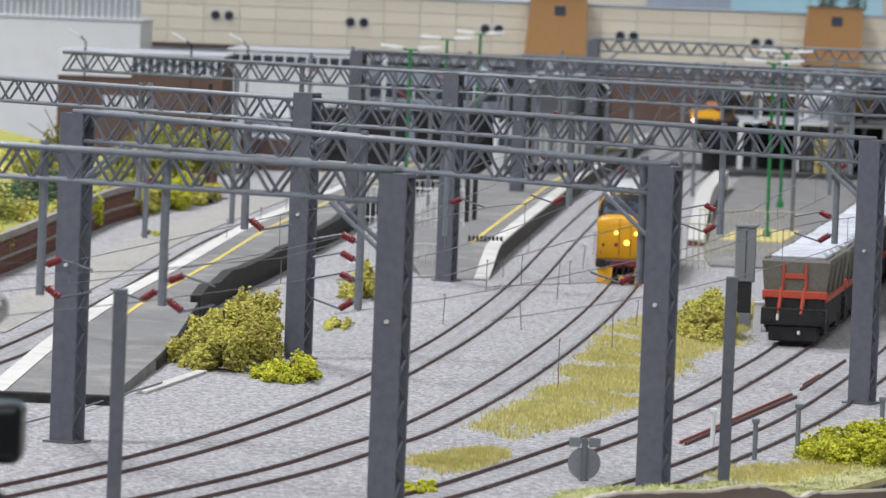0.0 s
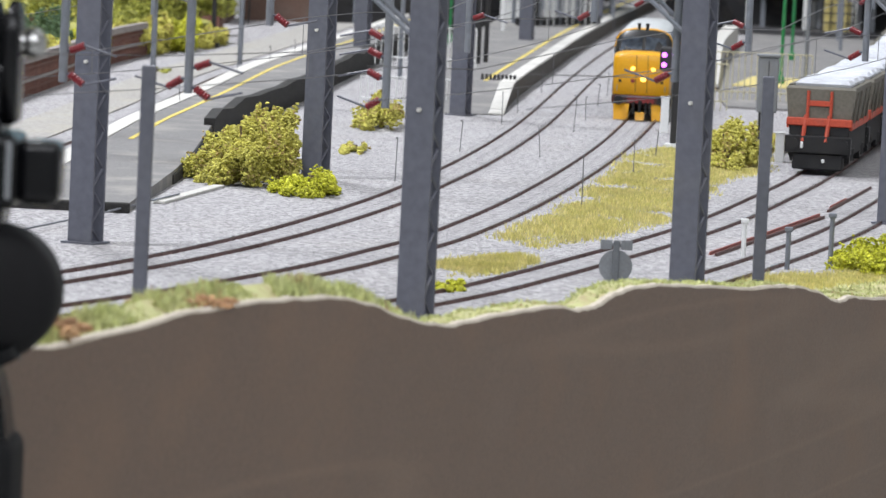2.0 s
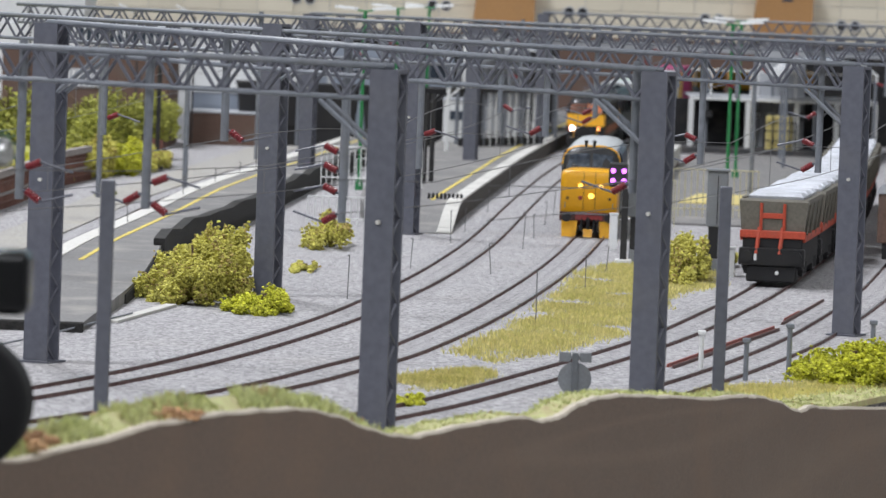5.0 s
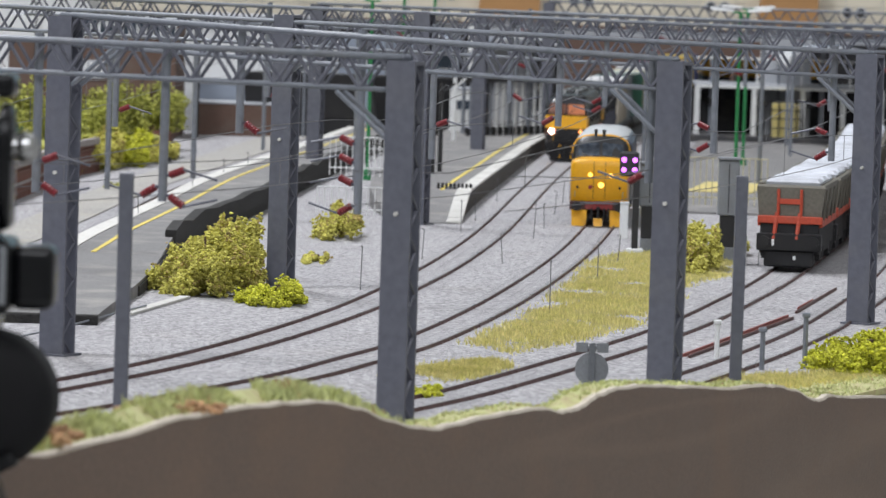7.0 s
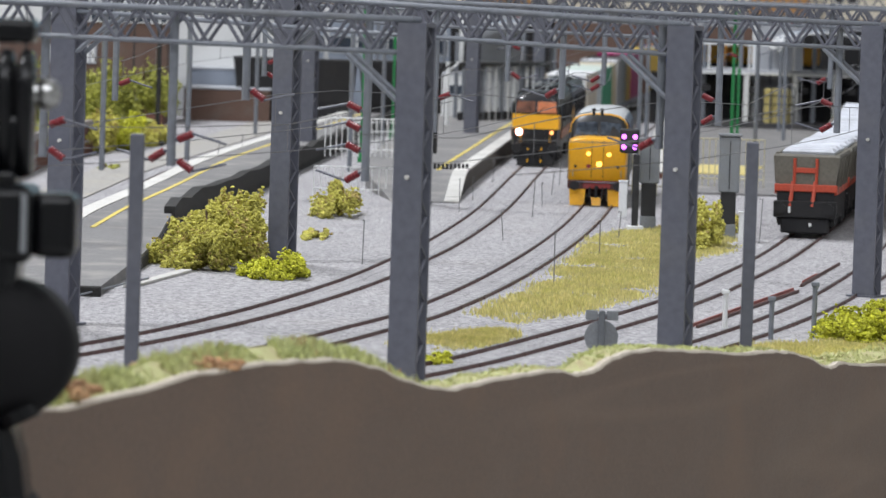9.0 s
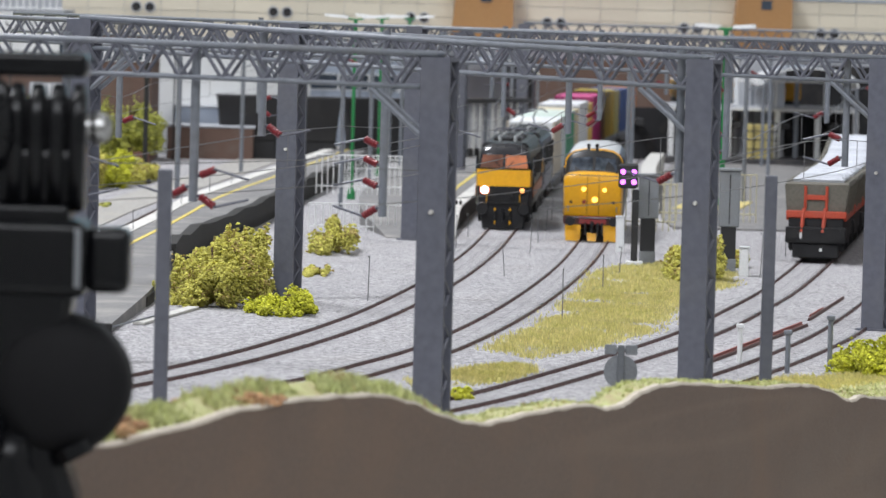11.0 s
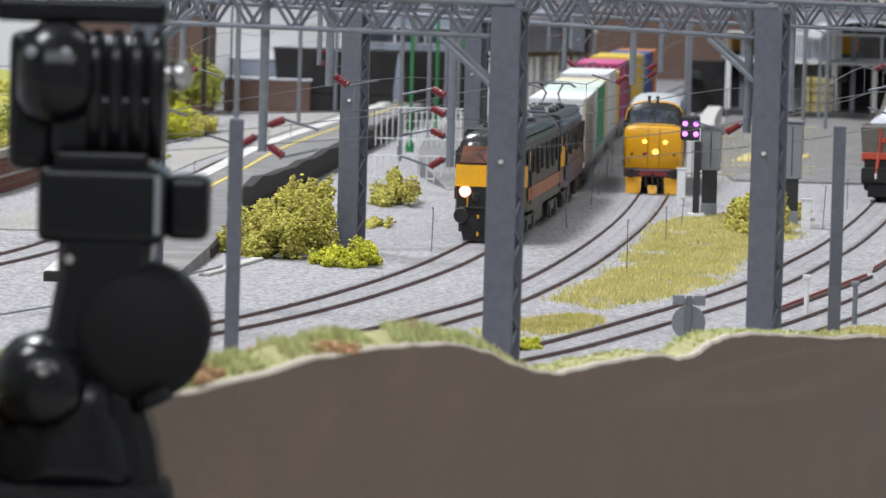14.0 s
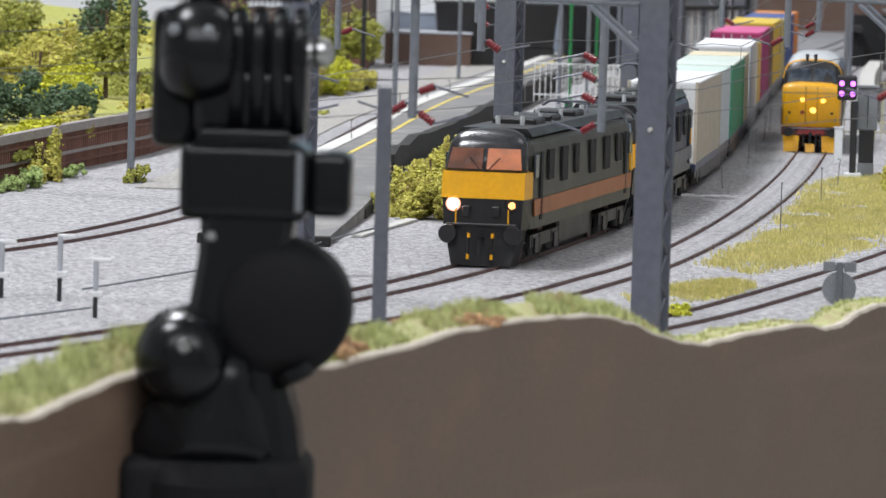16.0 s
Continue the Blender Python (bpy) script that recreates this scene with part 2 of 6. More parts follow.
line_d = curve([(-29.2, 1480), (20.3, 1600), (73.7, 1740), (105.9, 1850), (134.1, 1960), (161.5, 2080), (184.4, 2200), (208.9, 2340), (234.5, 2500), (276.5, 2806), (316.1, 3111), (393.0, 3870), (493.0, 4850)])
line_e = curve([(-378.1, 1600), (-310.5, 1800), (-277.0, 1900), (-251.5, 1985), (-233.1, 2075), (-219.5, 2160), (-211.0, 2240), (-200.4, 2400), (-189.0, 2656), (-182.0, 2900), (-172.0, 3200), (-140.0, 3700), (-95.0, 4400), (-60.0, 4900)])


# ---- setting ----
BOARD_A, BOARD_D = Vector((2, 1406)), Vector((0.387, 0.922))


def on_board(s, off=0.0):
    p = BOARD_A + BOARD_D * s + Vector((-BOARD_D.y, BOARD_D.x)) * off
    return p.x, p.y


def build_ground():
    x0, y0 = on_board(-1000, 4)
    x1, y1 = on_board(700, 4)
    ring = [(x0, y0), (x1, y1), (900, y1 + 100), (1100, 6600), (-1100, 6600), (-1100, y0)]
    part("ground", prism(ring, -30, 0), M_BALLAST, None, "light grey ballast and stone chippings of the model railway yard", kind="structure")


def build_track(name, f, y0, y1, sleeper_to, label):
    t = tagged(thing(name, 0, 0, 0), label, "railway track", "railway tracks", "structure")
    n = int((y1 - y0) / 20)
    for side in (-1, 1):
        for nm, hw, za, zb, material in (("rail", 0.34, 0, 1.3, M_RAIL), ("rail_head", 0.3, 1.3, 1.5, M_RAILTOP)):
            secs = []
            for k in range(n + 1):
                y = y0 + (y1 - y0) * k / n
                d = Vector((slope(f, y), 1)).normalized()
                nx = Vector((d.y, -d.x))
                c = Vector((f(y), y)) + nx * side * 8.6
                a, b = c - nx * hw, c + nx * hw
                secs.append([(a.x, a.y, za), (b.x, b.y, za), (b.x, b.y, zb), (a.x, a.y, zb)])
            part(nm, loft(secs), material, t)
    proto = None
    y = y0
    count = 0
    while y < sleeper_to and count < 200:
        d = slope(f, y)
        m = mm(f(y), y, 0, 0, 0, -math.degrees(math.atan(d)))
        if proto is None:
            proto = part("sleeper", bbox(-15, 15, -1.6, 1.6, -1, 0.1, 0.05), M_BALLAST, t)
            proto.matrix_basis = m
        else:
            again("sleeper", proto, t, m)
        y += 9.2
        count += 1
    # the small rusty chairs that hold the rails, two to a sleeper
    rnd = random.Random(len(name) + int(f(2500)))
    verts, faces = [], []
    y = y0
    while y < sleeper_to + 500:
        d = Vector((slope(f, y), 1)).normalized()
        nx = Vector((d.y, -d.x))
        for side in (-1, 1):
            c = Vector((f(y), y)) + nx * side * 8.6
            if rnd.random() < 0.12:
                continue
            w, ln, h = rnd.uniform(0.8, 1.2), rnd.uniform(0.9, 1.5), rnd.uniform(0.5, 0.9)
            o = len(verts)
            for z, q in ((-0.3, 1.0), (h, 0.7)):
                for a, b in ((-1, -1), (1, -1), (1, 1), (-1, 1)):
                    p = c + nx * a * w * q + d * b * ln * q
                    verts.append((p.x * U, p.y * U, z * U))
            faces += [(o + 4, o + 5, o + 6, o + 7)] + [(o + k, o + (k + 1) % 4, o + 4 + (k + 1) % 4, o + 4 + k) for k in range(4)]
        y += 9.2
    me = bpy.data.meshes.new("rail_chairs")
    me.from_pydata(verts, [], faces)
    me.materials.append(M_RAIL)
    ch = new("rail_chairs", me)
    ch.parent = t
    tagged(ch, "rusty rail chairs", kind="stuff")
    return t


def build_board():
    prof = [(-1000, 26), (-600, 30), (-430, 31), (-411, 30.5), (-399, 29.3), (-387, 31), (-362, 34.5), (-340, 36.5), (-300, 34), (-253, 29.7), (-215, 30.9), (-176, 33.2), (-142, 33.4), (-113, 32.8), (-83, 31.1), (-60, 27.6),
            (-40, 22.7), (-19, 19.1), (-2, 17.6), (20, 18.1), (51, 18.4), (79, 17.8), (96, 15.5), (106, 15.2), (115, 16.2), (127, 18.3), (140, 19.4), (156, 19.4), (174, 18.6), (201, 16.3), (257, 12.2), (290, 10.8), (305, 9.6), (324, 6.9), (345, 2), (352, 1.5), (362, 2.5), (375, 1.2), (430, -3), (520, -8), (700, -10)]
    fine = []
    for (s0, z0), (s1, z1) in zip(prof, prof[1:]):
        for k in range(4):
            u = k / 4
            fine.append((s0 + (s1 - s0) * u, z0 + (z1 - z0) * u + 0.25 * math.sin(s0 * 0.31 + k * 1.7)))
    fine.append(prof[-1])
    t = thing("layout_fascia", 0, 0, 0, 0, "brown hardboard fascia with a wavy raw-edged top along the layout", "fascia board", kind="structure")
    secs, top = [], []
    for s, z in fine:
        a, b = on_board(s, 0), on_board(s, 3.4)
        secs.append([(*a, -260), (*b, -260), (*b, z - 0.7), (*a, z - 0.7)])
        top.append([(*on_board(s, -0.1), z - 0.7), (*on_board(s, 2.6), z - 0.7), (*on_board(s, 2.4), z + 0.25), (*on_board(s, 0.5), z + 0.2)])
    part("face", loft(secs), M_BOARD, t)
    part("raw_edge", loft(top), M_BOARDEDGE, t, "pale raw cut edge")
    # landform edge behind the fascia
    secs = []
    rnd = random.Random(4)
    for s, z in fine:
        pts = [on_board(s, 2.6), on_board(s, 14), on_board(s, 30 + rnd.uniform(0, 8)), on_board(s, 46)]
        zz = max(z, 0.5)
        up = 4.2 if s < -300 else 3.2 if s < -30 else 0.4
        secs.append([(*pts[0], zz - 0.6), (*on_board(s, 9), zz + up * (0.8 + 0.3 * math.sin(s * 0.09))), (*pts[1], zz * 0.9 + up * 0.6), (*pts[2], 0.1), (*pts[3], -2), (*pts[0], -2.5)])
    part("verge", loft(secs), M_SOIL, None, "earth verge with scattered turf behind the fascia", kind="structure")
    return fine


def build_hall():
    h = mat("hall_wall", (0.62, 0.62, 0.6), stain=400, grain=20, rough=0.9, bump=0.02)
    k = 1 / U
    for nm, b in (("wall_south", (-3.4, 3.4, -3.1, -3.0, -1.0, 3.2)), ("wall_north", (-3.4, 3.4, 6.6, 6.7, -1.0, 3.2)), ("wall_west", (-3.5, -3.4, -3, 6.6, -1.0, 3.2)), ("wall_east", (3.4, 3.5, -3, 6.6, -1.0, 3.2)), ("floor", (-3.5, 3.5, -3.1, 6.7, -1.1, -1.0)), ("ceiling", (-3.5, 3.5, -3.1, 6.7, 3.2, 3.3))):
        part(nm, bbox(*[v * k for v in b], bevel=0), h, None, "plain pale exhibition hall " + nm.split("_")[0], kind="structure")


M_SOIL = mat("soil_turf", (0.46, 0.5, 0.22), (0.42, 0.36, 0.2), grain=3, stain=22, rough=0.95, bump=0.8, wear=0.5, dirt=(0.3, 0.2, 0.12))
build_ground()
BOARD = build_board()
build_hall()


# ---- overhead line gantries ----
def mast_part(parent, x, y, h, w=10, d=10.5, ang=0):
    """Box mast: solid front and back plates, zigzag lattice on the sides."""
    bm = bmesh.new()
    m = Matrix.Translation((x, y, 0)) @ Matrix.Rotation(radians(ang), 4, "Z")
    for y0 in (-d / 2, d / 2 - 1.1):
        box(bm, -w / 2, w / 2, y0, y0 + 1.1, -1, h, m)
    box(bm, -w / 2, w / 2, -d / 2 + 1.1, d / 2 - 1.1, h - 1.5, h - 0.1, m)
    mast = part("mast", bm, M_STEEL, parent, "grey box mast with lattice sides")
    bm = bmesh.new()
    for sx in (-w / 2 + 1.0, w / 2 - 1.0):
        n = int(h / 7)
        for k in range(n):
            z0, z1 = k * h / n, (k + 1) * h / n
            a, b = (-d / 2 + 1, d / 2 - 1) if k % 2 else (d / 2 - 1, -d / 2 + 1)
            rod(bm, m @ Vector((sx, a, z0)), m @ Vector((sx, b, z1)), 0.5, 5)
    part("lattice", bm, M_STEEL, mast)
    bm = bmesh.new()
    box(bm, -w / 2 - 2, w / 2 + 2, -d / 2 - 2, d / 2 + 2, -1, 0.8, m)
    part("foot", bm, M_STEEL, mast)
    return mast


def insulator(bm_c, bm_r, a, b):
    a, b = Vector(a), Vector(b)
    rod(bm_c, a, b, 0.55, 6)
    d = b - a
    n = 5
    for k in range(n):
        p = a + d * (0.12 + 0.76 * k / (n - 1))
        rod(bm_r, p - d.normalized() * 0.4, p + d.normalized() * 0.4, 1.35, 10)
    rod(bm_r, a + d * 0.08, a + d * 0.92, 1.0, 8)


def gantry(p0, p1, z0, z1, masts, drops, depth=11.0, wide=8.0, pitch=7.4, label="", r=0.92):
    """A lattice boom from p0 to p1 on box masts, with drop tubes that hold the wires."""
    a, b = Vector((*p0, z0)), Vector((*p1, z1))
    run = b - a
    length = run.length
    d = run.normalized()
    g = thing("overhead_line_gantry", *p0, 0, 0, label, "gantry", "overhead line gantries")
    o = Vector((*p0, 0))
    side = Vector((-d.y, d.x, 0)).normalized()
    n = max(2, int(length / pitch))
    for s in (-wide / 2, wide / 2):
        for dz in (0, -depth):
            nm = "top_chord" if dz == 0 else "bottom_chord"
            part(nm, rods([(a - o + side * s + Vector((0, 0, dz)), b - o + side * s + Vector((0, 0, dz)))], r * (1.15 if dz == 0 else 0.9), 8), M_STEEL2, g, smooth=True)
    step = run / n
    protos = {}
    for s in (-wide / 2, wide / 2):
        for k in range(n):
            up = k % 2
            base = a - o + side * s + step * k
            if up not in protos:
                bm = bmesh.new()
                z_a, z_b = (0, -depth) if up else (-depth, 0)
                rod(bm, (0, 0, z_a), step + Vector((0, 0, z_b)), r * 0.72, 6)
                protos[up] = part("brace", bm, M_STEEL, g)
                protos[up].matrix_basis = mm(*base)
            else:
                again("brace", protos[up], g, mm(*base))
    cross = None
    for k in range(0, n + 1, 3):
        q = a - o + step * k
        if cross is None:
            cross = part("cross_member", rods([(-side * wide / 2, side * wide / 2)], r * 0.55, 5), M_STEEL2, g)
            cross.matrix_basis = mm(*q)
        else:
            again("cross_member", cross, g, mm(*q))
    for u, h in masts:
        p = a + run * u - o
        mast_part(g, p.x, p.y, h, ang=math.degrees(math.atan2(d.y, d.x)))
        for sg in (-1, 1):
            if not -0.001 <= u + sg * 24 / length <= 1.001:
                continue
            for s in (-wide / 2, wide / 2):
                lo = p + side * s + d * sg * 5
                part("knee_brace", rods([((lo.x, lo.y, h - depth - 15), (lo.x + d.x * sg * 18, lo.y + d.y * sg * 18, h - depth))], 0.95, 6), M_STEEL2, g)
    for u, h in masts:
        p = a + run * u - o
        for zc in (70,):
            q = bmesh.new()
            rod(q, (p.x - side.x * 6.4, p.y - side.y * 6.4, zc), (p.x - side.x * 5, p.y - side.y * 5, zc), 0.75, 10)
            part("wire_clamp", q, M_COPING, g, "small white wire clamp")
    for u, zb, sides in drops:
        p = a + run * u - o
        zt = (a + run * u).z
        bm = bmesh.new()
        rod(bm, (p.x, p.y, zb), (p.x, p.y, zt + 2.5), 1.55, 10)
        tube = part("drop_tube", bm, M_STEEL2, g, "vertical grey drop tube", smooth=False)
        bc = bmesh.new()
        for sgn, zz in sides:
            base = Vector((p.x, p.y, zz))
            e = base + d * sgn * 2.4
            f = e + d * sgn * 5.4 + Vector((0, 0, 2.2 if zz > zb + 6 else -3.4))
            rod(bc, base, e, 0.6, 6)
            br = bmesh.new()
            insulator(bc, br, e, f)
            part("insulator", br, M_RED, tube, "glossy dark red ribbed insulator", smooth=True)
            rod(bc, f, f + d * sgn * 12 + Vector((0, 0, -3 if zz > zb + 6 else 3)), 0.45, 5)
        part("registration_arm", bc, M_STEEL, tube)
    return g


def build_gantries():
    lab = "grey steel lattice gantry over the tracks on box masts"
    # nearest boom
    gantry((-300, 1700), (-14, 1606), 125, 122, [(1.0, 121)], [(0.56, 71, [(1, 82), (1, 74)]), (0.715, 70, [(1, 79), (1, 72), (-1, 75)])], label=lab)
    gantry((-146, 1835), (82, 1742), 130, 122, [(0, 129.5), (1.0, 121.5)], [(0.30, 88, [(1, 92)]), (0.50, 60, [(-1, 86), (-1, 79), (-1, 71), (-1, 63)]), (0.965, 77, [(-1, 80)])], label=lab)
    gantry((-420, 2420), (188, 2150), 131, 121, [(0.566, 128.5), (1.0, 120.5)], [(0.68, 64, [(1, 80)]), (0.775, 82, [(-1, 86)]), (0.89, 73, [(-1, 84), (-1, 77)]), (0.975, 72, [(-1, 84), (-1, 76)]), (0.43, 72, [(1, 80)])], label=lab)
    gantry((-260, 2970), (300, 2760), 128, 124, [(0.4375, 127), (1, 123)], [(0.27, 72, [(1, 80), (1, 74)]), (0.53, 75, [(1, 80)]), (0.63, 75, [(-1, 80), (-1, 75)]), (0.86, 78, [(-1, 84)])], label=lab)
    gantry((-97, 3555), (420, 3400), 125, 122, [(0, 124.5), (1, 121.5)], [(0.3, 76, [(-1, 84)]), (0.6, 76, [(-1, 84)])], label=lab)
    gantry((25, 3815), (560, 3700), 121, 118, [(0, 120.5), (1, 117.5)], [(0.3, 76, [(-1, 84)]), (0.6, 76, [(-1, 84)])], label=lab)
    gantry((90, 4400), (660, 4330), 128, 126, [(0, 127), (1, 126)], [], label=lab)


build_gantries()


def post(x, y, h, w=4.4, label="square grey steel post beside the track", cap=True):
    t = thing("mast_post", x, y, 0, 0, label, "post", "slim line posts")
    part("shaft", bbox(-w / 2, w / 2, -w / 2, w / 2, -1, h, 0.5, 2), M_STEEL, t)
    part("foot", bbox(-w, w, -w, w, -1, 0.8, 0.2), M_STEEL, t)
    return t


post(-98.5, 1492, 85.5)
post(109.5, 1770, 79.6)


# ---- tracks ----
TRACKS = [("track", line_a, 1350, 6000, 2900), ("track", line_b, 1400, 6000, 3000), ("track", line_c, 1480, 4800, 2900), ("track", line_d, 1480, 4800, 2700), ("track", line_e, 1600, 4900, 2800)]
for nm, f, ya, yb, ys in TRACKS:
    build_track(nm, f, ya, yb, ys, "rusty steel rails on sleepers half buried in pale ballast")


# ---- platforms, fences and other built ground ----
M_FENCE = mat("rust_brown_fence", (0.2, 0.085, 0.06), (0.13, 0.06, 0.045), grain=1.5, stain=12, rough=0.85, wear=0.4, rnd=0.2)
M_BROWN = mat("brown_brick", (0.15, 0.09, 0.07), (0.1, 0.065, 0.05), grain=1.6, stain=18, rough=0.9, bump=0.4, wear=0.4)
M_GREYROOF = mat("grey_roof", (0.42, 0.44, 0.47), (0.36, 0.37, 0.4), grain=2, stain=30, rough=0.8, wear=0.3)
M_GLASS = mat("dark_glass", (0.05, 0.065, 0.09), (0.035, 0.045, 0.06), stain=20, rough=0.12, bump=0, wear=0.1)
M_GREEN = mat("green_paint", (0.02, 0.22, 0.07), (0.015, 0.17, 0.05), rough=0.4, bump=0.05, wear=0.15)
M_BLACKP = mat("black_paint", (0.02, 0.02, 0.022), rough=0.6, bump=0.1, wear=0.25, dirt=(0.08, 0.075, 0.07))
M_SKY = mat("backscene_blue", (0.4, 0.66, 0.78), (0.46, 0.7, 0.8), grain=60, stain=300, rough=0.9, bump=0, wear=0.3, dirt=(0.6, 0.72, 0.78))
M_BLUEGREY = mat("blue_grey_cladding", (0.33, 0.38, 0.46), (0.29, 0.33, 0.4), stain=60, rough=0.6, wear=0.2)
M_CAB_PALE = mat("pale_sheet", (0.36, 0.33, 0.31), (0.24, 0.21, 0.2), grain=1.5, stain=14, rough=0.8, wear=0.4)
M_PATH = mat("pale_chippings", (0.42, 0.405, 0.385), (0.25, 0.24, 0.22), grain=2.2, stain=40, rough=0.95, bump=0.7, wear=0.4, dirt=(0.42, 0.38, 0.28))
M_YELLOWGRID = mat("yellow_deck", (0.66, 0.55, 0.2), (0.55, 0.46, 0.18), stain=14, rough=0.8, wear=0.4)


M_ISLWALL = mat("stained_masonry", (0.13, 0.12, 0.105), (0.07, 0.065, 0.06), grain=1.4, stain=9, rough=0.95, bump=0.7, wear=0.6, dirt=(0.04, 0.037, 0.033))


def strip(f0, f1, ys, z0a, z1a):
    """A slab between two edges x = f0(y) and f1(y), with its top at z1a(y)."""
    return loft([[(f0(y), y, z0a), (f1(y), y, z0a), (f1(y), y, z1a(y)), (f0(y), y, z1a(y))] for y in ys])


def build_platform_left():
    """The long platform with a ramped end."""
    left = curve([(-196, 1995), (-193, 2260), (-186, 2460), (-172, 2800), (-158, 3200), (-125, 3700), (-80, 4400)])
    right = curve([(-143, 1995), (-136, 2240), (-138, 2560), (-116, 2900), (-90, 3400), (-70, 3750), (-30, 4400)])
    top = lambda y: 3.5 + 7.0 * min(1, max(0, (y - 1995) / 500))
    ys = [1995 + 60 * k for k in range(41)]
    t = thing("platform_west", 0, 0, 0, 0, "grey asphalt platform with pale edging, yellow line and ramped end", "platform", kind="structure")
    part("surface", strip(left, right, ys, -1, lambda y: top(y)), M_PLATFORM, t)
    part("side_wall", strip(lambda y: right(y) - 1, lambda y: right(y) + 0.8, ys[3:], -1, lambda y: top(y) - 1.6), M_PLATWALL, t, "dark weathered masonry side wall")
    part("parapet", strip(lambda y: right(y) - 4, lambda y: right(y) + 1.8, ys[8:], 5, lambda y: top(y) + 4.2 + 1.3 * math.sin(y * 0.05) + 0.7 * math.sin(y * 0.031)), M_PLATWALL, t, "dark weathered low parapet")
    part("edging", strip(lambda y: left(y) - 1.5, lambda y: left(y) + 7.5, ys, 0, lambda y: top(y) + 0.5), M_COPING, t)
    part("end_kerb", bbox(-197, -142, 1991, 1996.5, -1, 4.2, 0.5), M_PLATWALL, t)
    part("yellow_line", strip(lambda y: left(y) + 18, lambda y: left(y) + 20.4, ys[6:], 3, lambda y: top(y) + 0.3), M_YELLOWLINE, t)
    # pale chippings beyond the running line
    part("cess_path", strip(lambda y: left(y) - 66 - (y - 2000) * 0.004, lambda y: left(y) - 36, [2350 + 60 * k for k in range(36)], -1, lambda y: 0.8), M_PATH, None, "pale stony path beside the running line", kind="structure")
    return t


def build_platform_mid():
    """The island platform between the yard and the running line, with a ramp."""
    right = curve([(11, 2895), (17.5, 3080), (46, 3550), (73, 3981), (121, 4632), (175, 5300)])
    left = curve([(-30, 2895), (-48, 3090), (-40, 3550), (-15, 3981), (20, 4632), (80, 5300)])
    top = lambda y: 0.4 + 11.6 * min(1, max(0, (y - 2895) / 185))
    ys = [2895, 2930, 2970, 3020, 3080] + [3080 + 74 * k for k in range(1, 31)]
    t = thing("platform_island", 0, 0, 0, 0, "grey asphalt island platform with pale coping and a white-edged ramp", "platform", kind="structure")
    part("surface", strip(lambda y: left(y), lambda y: right(y) - 2, ys, -1, top), M_PLATFORM, t)
    part("side_wall", strip(lambda y: right(y) - 4, lambda y: right(y) - 0.8, ys, -1, lambda y: top(y) - 1.5), M_ISLWALL, t, "grey-brown stained masonry side wall")
    part("yellow_line", strip(lambda y: right(y) - 20.5, lambda y: right(y) - 18, ys[4:], 3, lambda y: top(y) + 0.35), M_YELLOWLINE, t)
    proto = None
    y = 2896
    k = 0
    while y < 5250:
        x, a = right(y), math.degrees(math.atan(slope(right, y)))
        ln = 29.5
        tilt = math.degrees(math.atan2(top(y + 15) - top(y - 15), 30)) if y < 3120 else 0
        m = mm(x - 5, y + 14.5, top(y + 14.5) - 0.4, tilt, 0, -a)
        if proto is None:
            proto = part("coping_stone", bbox(-4, 5.4, -ln / 2, ln / 2, -0.6, 0.8, 0.25), M_COPING, t)
            proto.matrix_basis = m
        else:
            again("coping_stone", proto, t, m)
        y += 30
    # comb of short bollards on the ramp's head
    for k in range(9):
        c = thing("ramp_bollard", -4 + 2.6 * k, 3100, 12, 0, "short black bollard across the head of the platform ramp", "bollard", "ramp bollards")
        part("post", lathe([(0.9, 0), (0.9, 3.2), (0.5, 3.8), (0, 3.9)], 8), M_BLACKP, c)
        part("base", lathe([(1.5, 0), (1.4, 0.4), (0, 0.45)], 8), M_BLACKP, c)
    return t


def build_platform_right():
    t = thing("platform_east", 0, 0, 0, 0, "grey yard platform with buff walls", "platform", kind="structure")
    l = lambda y: line_b(y) + 42 if y > 3250 else line_b(3250) + 42
    r = lambda y: line_c(y) - 24
    ys = [3120 + 60 * k for k in range(28)]
    part("surface", strip(lambda y: l(y), r, ys, -1, lambda y: 1.4), M_PLATFORM, t)
    part("yellow_deck", bbox(0, 46, 0, 160, 0.8, 2.2, 0.2), M_YELLOWGRID, t, "faded yellow walkway").matrix_basis = mm(172, 3420, 0, 0, 0, -8)
    return t


def railing(x, y, length, h, rz, label, material, step=4.4, group="railings", z=0):
    t = thing("railing", x, y, z, rz, label, "railing", group)
    for zr in (h, h * 0.2):
        part("rail", rods([((0, 0, zr), (length, 0, zr))], 0.45, 6), material, t)
    n = int(length / step)
    bm = bmesh.new()
    rod(bm, (0, 0, 0), (0, 0, h), 0.35, 6)
    p = part("baluster", bm, material, t)
    for k in range(1, n + 1):
        again("baluster", p, t, mm(length * k / n, 0, 0))
    return t


